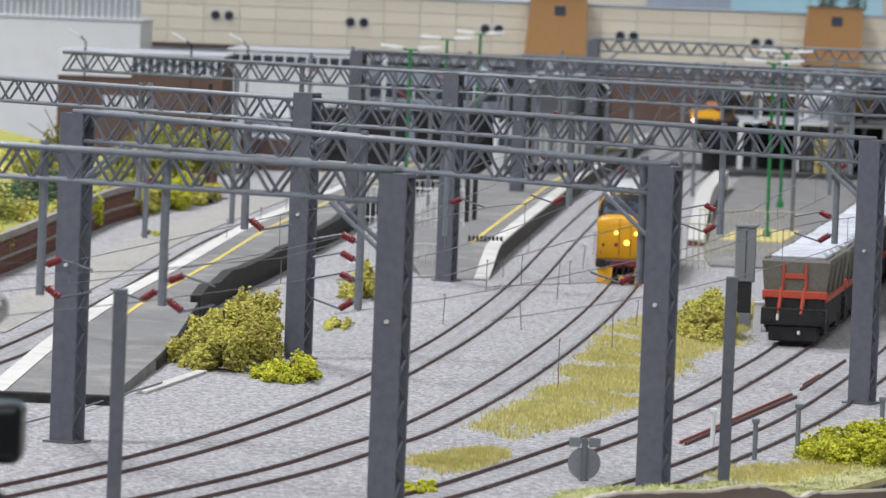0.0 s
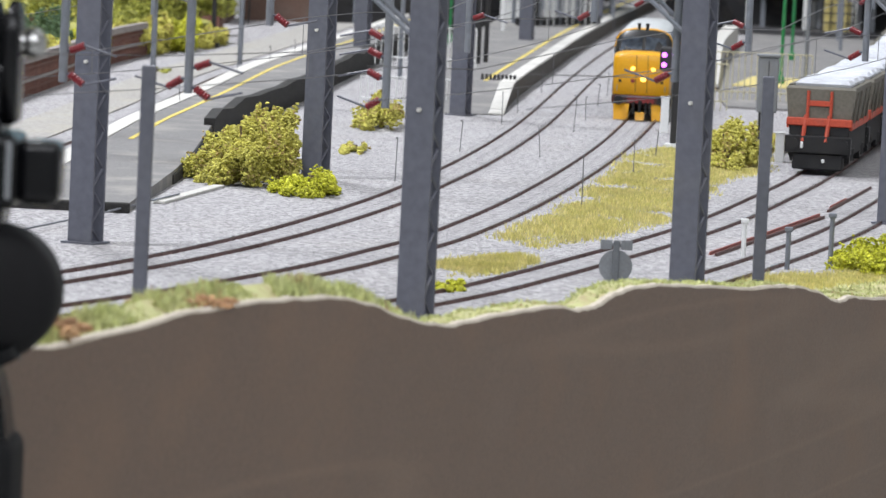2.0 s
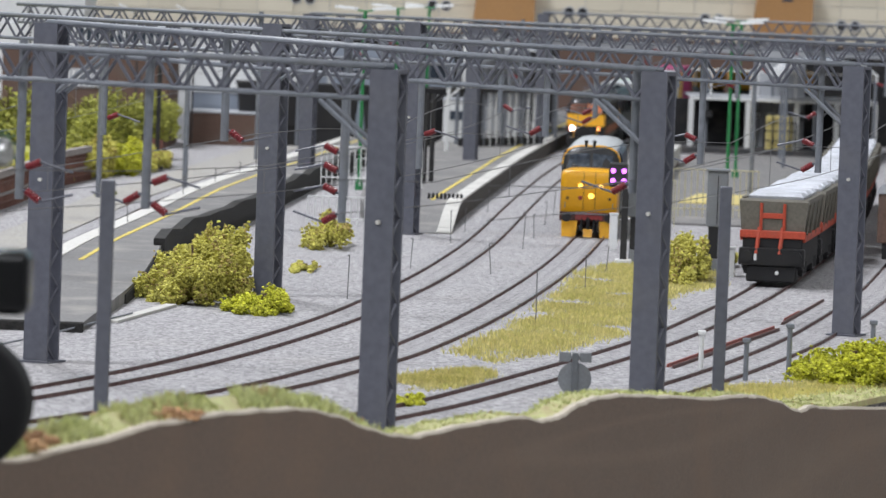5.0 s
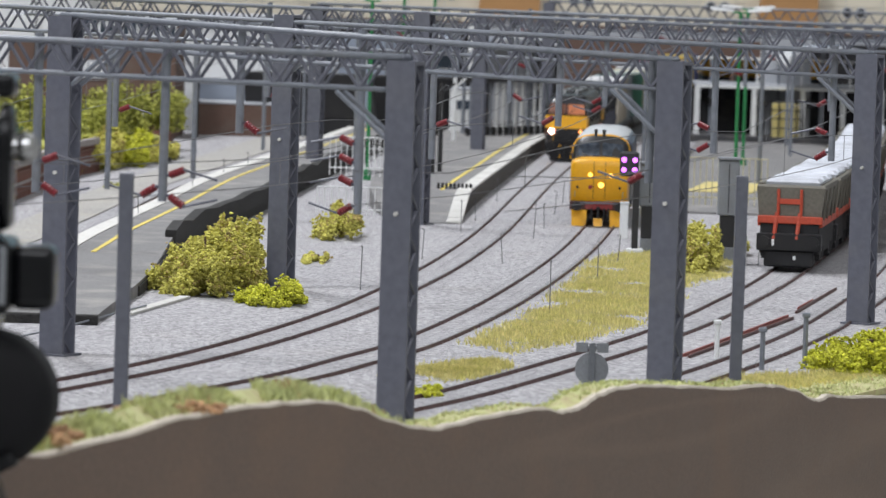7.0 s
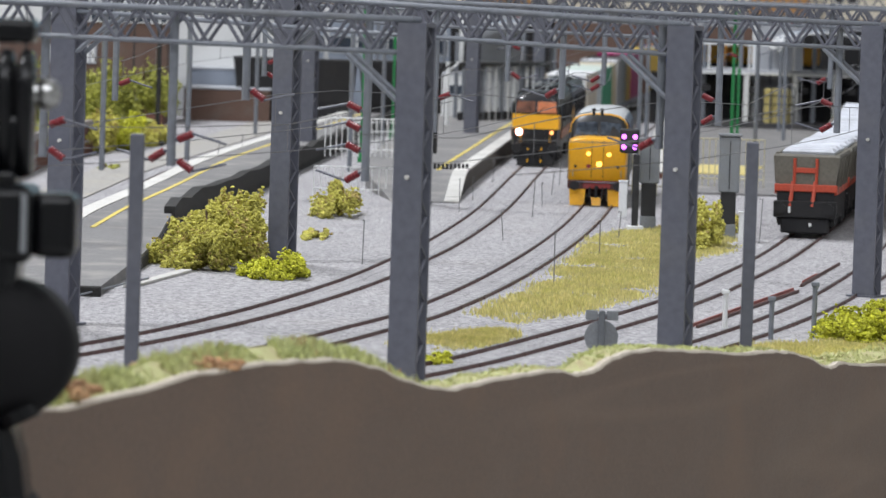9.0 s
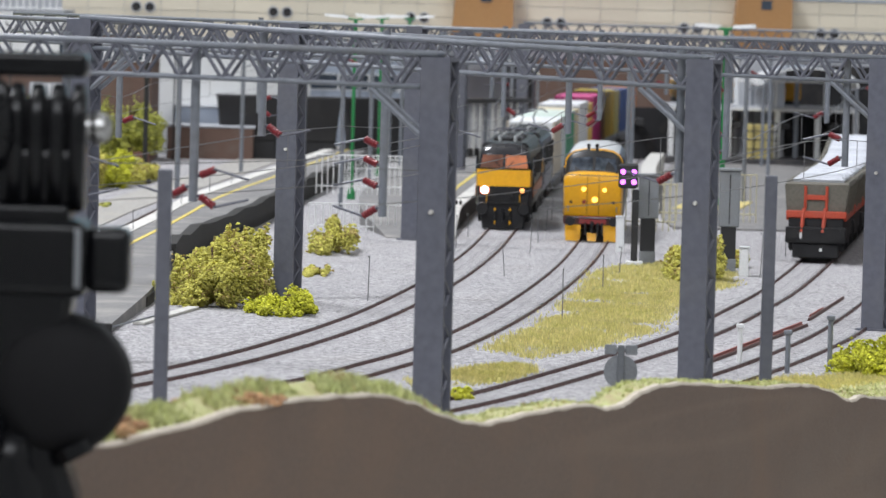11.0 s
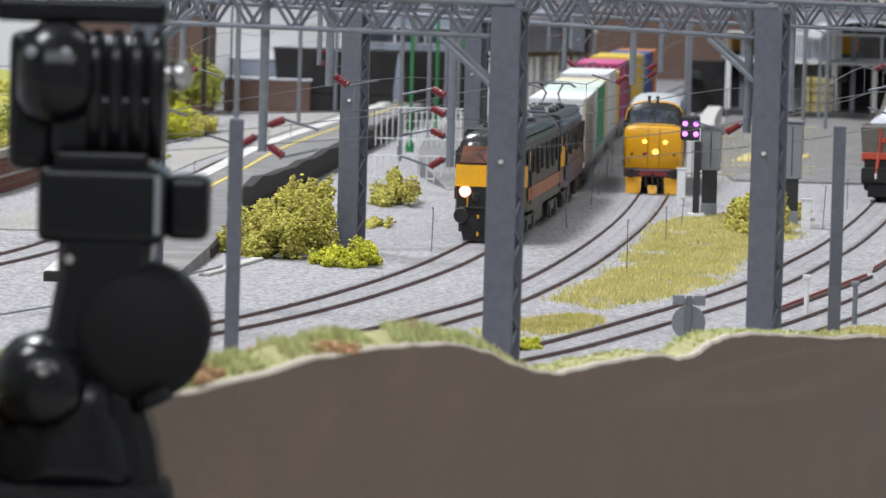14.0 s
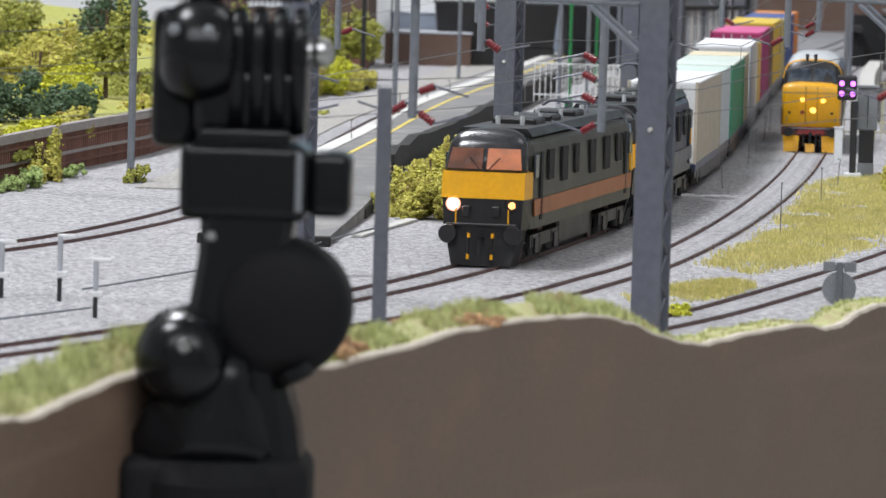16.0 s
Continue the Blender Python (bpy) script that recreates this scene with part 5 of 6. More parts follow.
def build_electric(body, band, roof, label, glow, up):
    t = thing("electric_locomotive", 0, 0, 0, 0, label, "locomotive", "electric locomotives")
    ln = 258

    def sec(y, w, z1, arch=7.0):
        return hoop(y, w, 14, z1, arch, wtop=w * 0.93)

    part("body", loft([sec(10, 17.2, 49), sec(18, 18.0, 51), sec(ln - 18, 18.0, 51), sec(ln - 10, 17.2, 49)]), body, t, smooth=False)
    for end in (0, 1):
        m = Matrix() if not end else Matrix.Translation((0, ln, 0)) @ Matrix.Rotation(math.pi, 4, "Z")

        def put(bm):
            bm.transform(m)
            return bm

        cabm = put(loft([[(-15.4, 0.4, 14), (15.4, 0.4, 14), (16.2, 0.2, 26), (-16.2, 0.2, 26)][::-1], [(-17.2, 12, 14), (17.2, 12, 14), (17.4, 12, 26), (-17.4, 12, 26)][::-1]]))
        cab = part("cab_front", cabm, M_LOCODARK, t, "black lower cab front")
        part("yellow_band", put(loft([[(-16.6, -0.3, 26), (16.6, -0.3, 26), (16.5, 0.6, 36.4), (-16.5, 0.6, 36.4)][::-1], [(-17.6, 12, 26), (17.6, 12, 26), (17.6, 12, 36.4), (-17.6, 12, 36.4)][::-1]])), M_NOSE, cab, "yellow warning band")
        rings = []
        for z, w, yf in ((36.4, 16.5, 0.8), (41.5, 16.0, 2.8), (46.6, 15.2, 4.9), (49.2, 14.2, 7.4), (51.2, 12.2, 10.4), (52.5, 9.0, 13.6), (53.0, 5.0, 16.5)):
            rings.append([(-w, 21, z), (-w, yf + 3.2, z), (-w + 1.3, yf + 1.0, z), (-w * 0.6, yf + 0.15, z), (0, yf, z), (w * 0.6, yf + 0.15, z), (w - 1.3, yf + 1.0, z), (w, yf + 3.2, z), (w, 21, z)])
        part("cab_upper", put(loft(rings)), M_GLOSSROOF, cab, "glossy black domed cab roof", smooth=True)
        part("cab_pillar", put(bbox(-0.7, 0.7, 0.2, 1.2, 36.6, 37.6, 0.2)), M_LOCODARK, cab)
        for x in (-6.5, 5.5):
            part("jumper_box", put(bbox(x - 1.6, x + 1.6, -1.2, 0.6, 18.5, 23, 0.4)), M_LOCODARK, cab)
        part("step_plate", put(bbox(-14.5, 14.5, -1.2, 0.8, 15.0, 16.2, 0.3)), M_LOCODARK, cab)
        for s in (-1, 1):
            a, b = (0.9, 14.9)
            q = [(s * a, 1.2, 37.5), (s * b, 1.9, 37.5), (s * 13.6, 5.5, 45.6), (s * a, 4.5, 45.6)]
            bm = bmesh.new()
            vs = [bm.verts.new((x, y - 0.55, z)) for x, y, z in q]
            bm.faces.new(vs if s > 0 else vs[::-1])
            bmesh.ops.solidify(bm, geom=bm.faces[:], thickness=0.4)
            part("windscreen", put(bm), M_SCREEN if end else glow[0 if s < 0 else 1], cab, "warm lit cab windscreen" if not end else "")
            bm = bmesh.new()
            rod(bm, (s * 2, 0.6, 37.5), (s * 6, 2.4, 42), 0.25, 5)
            part("wiper", put(bm), M_DARK, cab)
            if not end:
                # behind the lens: glowing halo disc on the left, dark bezel on the right
                lens(cab, s * 11.8, 0.2, 23.6, 3.0, M_HALO if s < 0 else M_LOCODARK, "lamp_bezel")
                lens(cab, s * 11.8, -0.5, 23.6, 2.1 if s < 0 else 1.4, M_LAMPW if s < 0 else M_LAMPO, "headlight", "lit headlight")
            bm = bmesh.new()
            rod(bm, (s * 13, 2, 12), (s * 13, -3.4, 12), 1.6, 10)
            rod(bm, (s * 13, -3.4, 12), (s * 13, -4.4, 12), 3.9, 16, 3.5)
            part("buffer", put(bm), M_LOCODARK, cab)
            bm = bmesh.new()
            rod(bm, (s * 10.5, -0.7, 15), (s * 10.5, -0.7, 22), 0.3, 6)
            part("handrail", put(bm), M_NOSE, cab)
        part("valance", put(loft([[(-15, 0.4, 14), (15, 0.4, 14), (16, 10, 14), (-16, 10, 14)], [(-12.0, -0.6, -0.4), (12.0, -0.6, -0.4), (13.0, 8, -0.4), (-13.0, 8, -0.4)]])), M_DARK, cab, "black bogie valance")
        for x in (-5, 4.5):
            hose = part("hose", put(rods([((x, -1.2, 12), (x, -2.4, 3.4))], 0.5, 6)), M_LOCODARK, cab, "black brake hose")
            part("cock", put(rods([((x, -2.3, 4.2), (x, -2.5, 2.2))], 0.6, 6)), M_NOSE, hose, "yellow hose cock")
            part("cock", put(rods([((x, -1.2, 12.4), (x, -1.5, 10.6))], 0.6, 6)), M_NOSE, hose)
        bm = bmesh.new()
        rod(bm, (0, 0, 11), (0, -4, 9.5), 1.2, 8)
        rod(bm, (0, -4, 9.8), (0, -4, 4), 0.8, 6)
        part("coupling_hook", put(bm), M_LOCODARK, cab)
    for s in (-1, 1):
        part("stripe", bbox(-0.2, 0.2, 14, ln - 14, 19, 25.4, 0), band, t, "orange side band").matrix_basis = mm(s * 18.05, 0, 0)
        px = None
        for ya, yb, za, zb in ((14, 21, 34, 43), (26, 31, 17, 44), (44, 55, 32, 44), (74, 86, 30, 44), (104, 112, 32, 44), (140, 152, 30, 44), (176, 188, 30, 44), (206, 217, 32, 44), (227, 232, 17, 44), (237, 244, 34, 43)):
            bm = bmesh.new()
            box(bm, s * 17.9 - 0.35, s * 17.9 + 0.35, ya, yb, za, zb)
            part("side_window" if yb - ya < 9 and za > 33 else "side_grille", bm, M_GLASS if za > 33 else M_DARK, t)
    part("roof", loft([[(-15.5, y, 50), (15.5, y, 50), (13, y, 53), (-13, y, 53)] for y in (20, ln - 20)]), roof, t)
    for y in (60, 96, 150):
        part("roof_unit", bbox(-9, 9, y, y + 22, 52, 55.5, 0.8), roof, t)
    for y in (52, 92, 138, 188):
        for x in (-5, 5):
            part("roof_insulator", rods([((x, y, 52), (x, y, 56.5))], 1.0, 8), M_ROOFGREY, t)
    pantograph(t, 196, up)
    for y in (50, ln - 50):
        bogie(t, y, 2, 42)
    part("transformer", bbox(-14, 14, 92, 166, 3, 14, 1.2), M_LOCODARK, t)
    return t


def build_hopper():
    t = thing("hopper_wagon", 0, 0, 0, 0, "grey coal hopper wagon with red ladders and frame", "wagon", "coal hopper wagons")
    ln = 114
    part("hopper_body", loft([[(-15, 14, 22), (15, 14, 22), (15, ln - 14, 22), (-15, ln - 14, 22)], [(-16, 5, 28), (16, 5, 28), (16, ln - 5, 28), (-16, ln - 5, 28)], [(-18, 5, 43), (18, 5, 43), (18, ln - 7, 43), (-18, ln - 7, 43)], [(-17.4, 7, 44.2), (17.4, 7, 44.2), (17.4, ln - 8, 44.2), (-17.4, ln - 8, 44.2)]]), M_HOP, t, "weathered grey hopper body")
    proto = None
    for k in range(3):
        if proto is None:
            proto = part("cover", loft([[(-13.5, 2, 44), (14.5, 2, 44), (14.5, 27, 44), (-13.5, 27, 44)], [(-13.8, 1.4, 45.6), (14.8, 1.4, 45.6), (14.8, 27.6, 45.6), (-13.8, 27.6, 45.6)], [(-12, 3.5, 47.2), (13, 3.5, 47.2), (13, 25.5, 47.2), (-12, 25.5, 47.2)]]), M_COVER, t, "pale raised top cover")
            proto.matrix_basis = mm(0, 7.5, 0)
        else:
            again("cover", proto, t, mm(0, 7.5 + 32.5 * k, 0.3 * (k % 2)))
    part("catwalk", bbox(-17.2, -14.8, 8, ln - 9, 44.2, 45.0, 0.2), M_HOP, t)
    for yy in (2, ln - 6):
        part("end_beam", bbox(-17, 17, yy, yy + 4, 24, 28, 0.4), M_HOPRED, t, "red end beam")
    for s in (-1, 1):
        part("side_sill", bbox(s * 16 - 1, s * 16 + 1, 4, ln - 4, 22.5, 26, 0.3), M_HOPRED, t)
        for yy in (14, 40, 72, 98):
            bm = bmesh.new()
            rod(bm, (s * 16.4, yy, 24), (s * 18.1, yy, 42), 0.7, 6)
            part("rib", bm, M_HOP, t)
    for yy, sg in ((4.4, -1), (ln - 4.4, 1)):
        for x in (-6.5, 5.5):
            part("ladder_stile", rods([((x, yy, 25), (x, yy, 42))], 0.85, 6), M_HOPRED, t, "bright red ladder stile")
            part("step_rail", rods([((x - 0.5, yy + sg * 0.8, 29.5), (x - 1.6, yy + sg * 4.4, 16))], 1.15, 6), M_HOPRED, t)
        part("ladder_rung", bbox(-6.5, 5.5, yy - 0.4, yy + 0.4, 34.2, 37, 0.2), M_HOPRED, t)
    part("underframe", bbox(-15.5, 15.5, 3, ln - 3, 8, 24.5, 0.6), M_DARK, t)
    part("headstock", bbox(-17, 17, -0.5, 4, 10, 19, 0.5), M_LOCODARK, t)
    part("brake_gear", bbox(-13, 13, 1, 14, 1.5, 10, 0.8), M_DARK, t)
    part("lamp_bracket", bbox(-9, -7.6, -1.2, 1, 12.5, 16, 0.3), M_WHITE, t)
    part("coupling_link", bbox(2.4, 4, -2.4, -0.4, 5.5, 7.4, 0.3), M_WHITE, t)
    buffers(t, 0, 15)
    for yy in (24, ln - 24):
        bm = bmesh.new()
        for s in (-1, 1):
            rod(bm, (s * 8, yy, 6.6), (s * 10, yy, 6.6), 6.6, 18)
            box(bm, s * 14 - 1.4, s * 14 + 1.4, yy - 10, yy + 10, 5, 12)
            rod(bm, (s * 15, yy - 5, 6), (s * 15, yy - 5, 12), 1.4, 6)
            rod(bm, (s * 15, yy + 5, 6), (s * 15, yy + 5, 12), 1.4, 6)
        rod(bm, (-10, yy, 6.6), (10, yy, 6.6), 1.2, 6)
        part("wheelset", bm, M_LOCODARK, t)
    part("chute", loft([[(-9, 38, 4), (9, 38, 4), (9, 76, 4), (-9, 76, 4)], [(-14, 28, 14), (14, 28, 14), (14, 86, 14), (-14, 86, 14)]]), M_LOCODARK, t)
    return t


def build_flat(length):
    t = thing("container_flat", 0, 0, 0, 0, "low black container flat wagon", "wagon", "container flat wagons")
    part("deck", bbox(-17, 17, 3, length - 3, 10, 14, 0.5), M_LOCOBLUE, t)
    for s in (-1, 1):
        part("solebar", loft([[(s * 15, 4, 10), (s * 16.6, 4, 10), (s * 16.6, 4, 7), (s * 15, 4, 7)], [(s * 15, 90, 10), (s * 16.6, 90, 10), (s * 16.6, 90, 3.5), (s * 15, 90, 3.5)], [(s * 15, length - 90, 10), (s * 16.6, length - 90, 10), (s * 16.6, length - 90, 3.5), (s * 15, length - 90, 3.5)], [(s * 15, length - 4, 10), (s * 16.6, length - 4, 10), (s * 16.6, length - 4, 7), (s * 15, length - 4, 7)]]), M_LOCODARK, t)
    for y in (36, length - 36):
        bogie(t, y, 2, 24, wheel_r=5)
    buffers(t, 2, 11)
    return t


def build_container(length, h, c, roofc, label, endc=None):
    side = mat("container_" + label.split()[0], c, tuple(v * 0.85 for v in c), grain=2, stain=16, rough=0.55, bump=0.05, wear=0.3, dirt=tuple(v * 0.5 + 0.06 for v in c))
    top = mat("container_roof_" + label.split()[0], roofc, tuple(v * 0.88 for v in roofc), grain=2, stain=16, rough=0.6, bump=0.05, wear=0.3, dirt=(0.4, 0.38, 0.35))
    end = side if endc is None else mat("container_end_" + label.split()[0], endc, stain=16, rough=0.55, wear=0.3)
    t = thing("container", 0, 0, 0, 0, label, "container", "freight containers")
    w = 17.2
    n = max(8, int(length / 4.5))
    bm = bmesh.new()
    for s in (-1, 1):
        ring = []
        for k in range(n + 1):
            y = 2 + (length - 4) * k / n
            x = s * (w - (0.8 if k % 2 else 0.0))
            ring.append((bm.verts.new((x, y, 15.2)), bm.verts.new((x, y, 14 + h - 1))))
        for a, b in zip(ring, ring[1:]):
            bm.faces.new((a[0], b[0], b[1], a[1]) if s > 0 else (b[0], a[0], a[1], b[1]))
    part("side_panel", bm, side, t, "corrugated steel sides")
    part("roof_panel", bbox(-w, w, 0.6, length - 0.6, 14 + h - 1.2, 14 + h, 0.3), top, t)
    part("end_door", bbox(-w + 0.6, w - 0.6, 0, 1.4, 14.6, 14 + h - 1, 0.2), end, t)
    part("end_wall", bbox(-w + 0.6, w - 0.6, length - 1.4, length, 14.6, 14 + h - 1, 0.2), end, t)
    part("floor_frame", bbox(-w + 0.3, w - 0.3, 0.4, length - 0.4, 14, 15.6, 0.2), side, t)
    for sx in (-1, 1):
        for y in (0, length - 2.2):
            bm = bmesh.new()
            box(bm, sx * w - 1.2, sx * w + 0.25, y - 0.15, y + 2.35, 14, 14 + h + 0.2)
            part("corner_post", bm, side, t)
    for x in (-9, -3.5, 3.5, 9):
        part("lock_rod", rods([((x, -0.5, 16), (x, -0.5, 14 + h - 2))], 0.4, 6), M_ROOFGREY, t)
    return t


LIST, LIST2 = [], []


def build_trains():
    build_diesel()
    a = build_electric(M_LOCOGREY, M_ORANGE, M_LOCODARK, "black and grey electric locomotive with an orange band and yellow front", (M_CABDIM, M_CABGLOW), False)
    LIST.append((a, 0, 258))
    b = build_electric(M_LOCOBLUE, M_LOCOBLUE, M_LOCODARK, "navy blue electric locomotive with a yellow front and raised pantograph", (M_SCREEN, M_SCREEN), True)
    LIST.append((b, 268, 258))
    loads = [
        (182, 41, (0.47, 0.42, 0.34), (0.74, 0.75, 0.76), "tan forty-foot freight container with a white roof and end", (0.7, 0.72, 0.74)),
        (90, 41, (0.5, 0.54, 0.56), (0.55, 0.66, 0.6), "silver-grey short freight container with a mint roof", None),
        (182, 41, (0.03, 0.22, 0.12), (0.6, 0.68, 0.62), "green freight container with a pale roof", None),
        (90, 41, (0.5, 0.42, 0.28), (0.68, 0.6, 0.42), "beige short freight container with a cream roof", None),
        (182, 44, (0.56, 0.57, 0.58), (0.76, 0.77, 0.8), "pale grey tall freight container with a white roof", None),
        (90, 41, (0.66, 0.45, 0.1), (0.72, 0.58, 0.2), "yellow short freight container", None),
        (182, 46, (0.32, 0.02, 0.12), (0.62, 0.1, 0.28), "magenta tall freight container", None),
        (90, 44, (0.16, 0.07, 0.04), (0.2, 0.1, 0.06), "brown short freight container", None),
        (182, 46, (0.66, 0.42, 0.03), (0.7, 0.5, 0.06), "yellow tall freight container", None),
        (90, 44, (0.5, 0.4, 0.14), (0.56, 0.46, 0.2), "mustard short freight container", None),
        (182, 44, (0.03, 0.07, 0.25), (0.06, 0.1, 0.3), "plain dark blue freight container", None),
        (90, 44, (0.7, 0.22, 0.03), (0.74, 0.28, 0.06), "orange short freight container", None),
    ]
    s = 545
    flat = None
    for k in range(0, len(loads), 2):
        f = build_flat(286) if flat is None else copy_thing(flat, Matrix())
        flat = flat or f
        LIST.append((f, s, 286))
        off = 4
        for ln, h, c, rc, lab, ec in loads[k : k + 2]:
            LIST.append((build_container(ln, h, c, rc, lab, ec), s + off, ln))
            off += ln + 3.5
        s += 292
    h = build_hopper()
    LIST2.append((h, 0, 114))
    for k in range(1, 9):
        LIST2.append((copy_thing(h, Matrix()), 121 * k, 114))


build_trains()


# ---- small lineside things ----
M_PURPLE = mat("lit_purple_lamp", (0.62, 0.14, 0.95), (0.62, 0.14, 0.95), rough=0.3, bump=0, wear=0, emit=3.2)
M_CAB = mat("cabinet_grey", (0.22, 0.235, 0.25), (0.18, 0.19, 0.205), stain=14, rough=0.6, wear=0.3)
M_CABDARK = mat("post_grey", (0.14, 0.15, 0.165), (0.11, 0.12, 0.13), stain=10, rough=0.6, wear=0.3)
M_REDRAIL = mat("spare_rail_red", (0.34, 0.1, 0.085), (0.22, 0.07, 0.06), grain=1, stain=14, rough=0.6, wear=0.3)


def build_signal():
    t = thing("ground_signal", 101, 2640, 0, 0, "black position light signal showing four purple lights", "signal")
    part("post", bbox(2.5, 6, 0, 4, -1, 42, 0.4), M_BLACKP, t)
    part("ladder_base", bbox(0, 9, -2, 7, -1, 3, 0.4), M_WHITE, t)
    head = part("head", bbox(-5.2, 5.2, 0, 5, 42.5, 56, 1.0), M_BLACKP, t)
    for x in (-3, 3):
        for z in (46, 51.5):
            lens(head, x, -0.1, z, 1.45, M_PURPLE, "signal_lamp", "lit purple lamp")
    for x, y, z0, z1, w in ((113, 2650, 26, 49, 11), (153, 2590, 25, 55, 11)):
        c = thing("relay_cabinet", x, y, 0, 0, "grey relay cabinet on a dark pedestal", "cabinet", "relay cabinets")
        part("case", bbox(-w / 2, w / 2, 0, 9, z0, z1, 0.6), M_CAB, c)
        part("hood", bbox(-w / 2 - 0.7, w / 2 + 0.7, -1, 10, z1, z1 + 1.5, 0.3), M_CAB, c)
        part("pedestal", bbox(-w / 2 + 1.5, w / 2 - 1.5, 1, 8, 8, z0, 0.3), M_BLACKP, c)
        part("plinth", bbox(-w / 2 + 1.2, w / 2 - 1.2, 0.5, 8.5, -1, 8, 0.3), M_CAB, c)
        part("door_seam", bbox(-0.2, 0.2, -0.25, 0.2, z0 + 2, z1 - 2, 0), M_DARK, c)
    for x, y, h in ((105, 2800, 20), (160, 2570, 15)):
        c = thing("white_marker_post", x, y, 0, 0, "white painted marker post beside the track", "post", "white marker posts")
        part("post", bbox(-2.4, 2.4, -2, 2, -1, h, 0.4), M_WHITE, c)
        part("cap", bbox(-2.8, 2.8, -2.4, 2.4, h, h + 1, 0.2), M_WHITE, c)


def build_disc():
    t = thing("round_sign", 56.5, 1770, 0, 0, "back of a round grey speed sign on a post", "sign")
    part("post", bbox(-1.2, 1.2, -2.8, -1.2, -1, 16.4, 0.3), M_CABDARK, t, "darker grey post")
    bm = bmesh.new()
    rod(bm, (0, -1.2, 6.6), (0, -0.3, 6.6), 6.2, 28)
    part("disc", bm, M_CAB, t, "plain grey sign back")
    for x0, x1 in ((-6.0, -1.6), (1.6, 6.0)):
        part("arrow_plate", bbox(x0, x1, -1.2, -0.4, 12.8, 16.4, 0.2), M_CAB, t)
    part("cross_strap", bbox(-1.8, 1.8, -1.2, -0.6, 14.0, 15.2, 0.1), M_CAB, t)
    part("foot", bbox(-2, 2, -2, 2, -1, 1, 0.2), M_CAB, t)


def stake(x, y, h, material, label):
    t = thing("stake", x, y, 0, 0, label, "stake", "lineside stakes")
    part("shaft", rods([((0, 0, -1), (0, 0, h))], 1.0, 8), material, t)
    part("head", bbox(-1.6, 1.6, -1.4, 1.4, h, h + 1.8, 0.3), material, t)


def build_stakes():
    lab = "short pale post beside the track"
    for x, y, h in ((111, 1920, 14), (126, 1872, 15), (144, 1890, 20), (183, 1960, 18)):
        stake(x, y, h, M_WHITE if h < 15 else M_STEEL2, lab)
    for x, y, h in ((-219, 1685, 23), (-200, 1624, 19.5), (-240, 1690, 20)):
        t = thing("tensioner_post", x, y, 0, 0, "small white cranked wire post on the ballast", "post", "wire posts")
        part("lower", bbox(-0.75, 0.75, -0.75, 0.75, -1, h * 0.36, 0.2), M_BLACKP, t)
        part("upper", bbox(-0.9, 0.9, -0.9, 0.9, h * 0.36, h, 0.3), M_GREYROOF, t)
        part("bracket", bbox(-1.2, 2.6, -1.2, 1.2, h * 0.36, h * 0.46, 0.3), M_WHITE, t)
        part("arm", bbox(-1, 5.2, -0.8, 0.8, h - 1.0, h + 0.6, 0.3), M_WHITE, t)
    # a signal wire run along the posts
    t = thing("signal_wire", 0, 0, 0, 0, "thin pale signal wire strung low over the ballast", "wire")
    for pts in ([(-300, 1400, 2), (-227, 1586, 2), (-203, 1640, 2)], [(-214, 1716, 2), (-207, 1738, 2), (-182, 1819, 2), (-152, 1953, 2), (-137, 2041, 2), (-128, 2090, 2)]):
        for a, b in zip(pts, pts[1:]):
            part("strand", rods([(a, b)], 0.4, 6), M_STEEL2, t)
    t = thing("cable_trough", -134, 2052, 0, -9, "pale concrete cable trough beside the platform end", "cable trough")
    part("lid", bbox(-2.6, 2.6, 0, 118, 0.2, 1.4, 0.2), M_COPING, t)
    part("channel", bbox(-3.2, 3.2, -1, 119, -1, 0.2, 0), M_BALLAST, t)
    # spare rail lying beside the siding
    for x, y, ln, rz, m in ((98, 1926, 256, -13.4, M_REDRAIL), (100, 1920, 250, -13.6, M_RAIL), (163, 2203, 185, -10.2, M_RAIL), (166, 2230, 60, -10.6, M_REDRAIL)):
        t = thing("spare_rail", x, y, 0, rz, "spare rail lying on the ballast", "rail", "spare rails")
        part("rail_web", bbox(-0.4, 0.4, 0, ln, 0.2, 1.4, 0.2), m, t)
        part("rail_foot", bbox(-0.8, 0.8, 0, ln, -0.2, 0.3, 0), m, t)


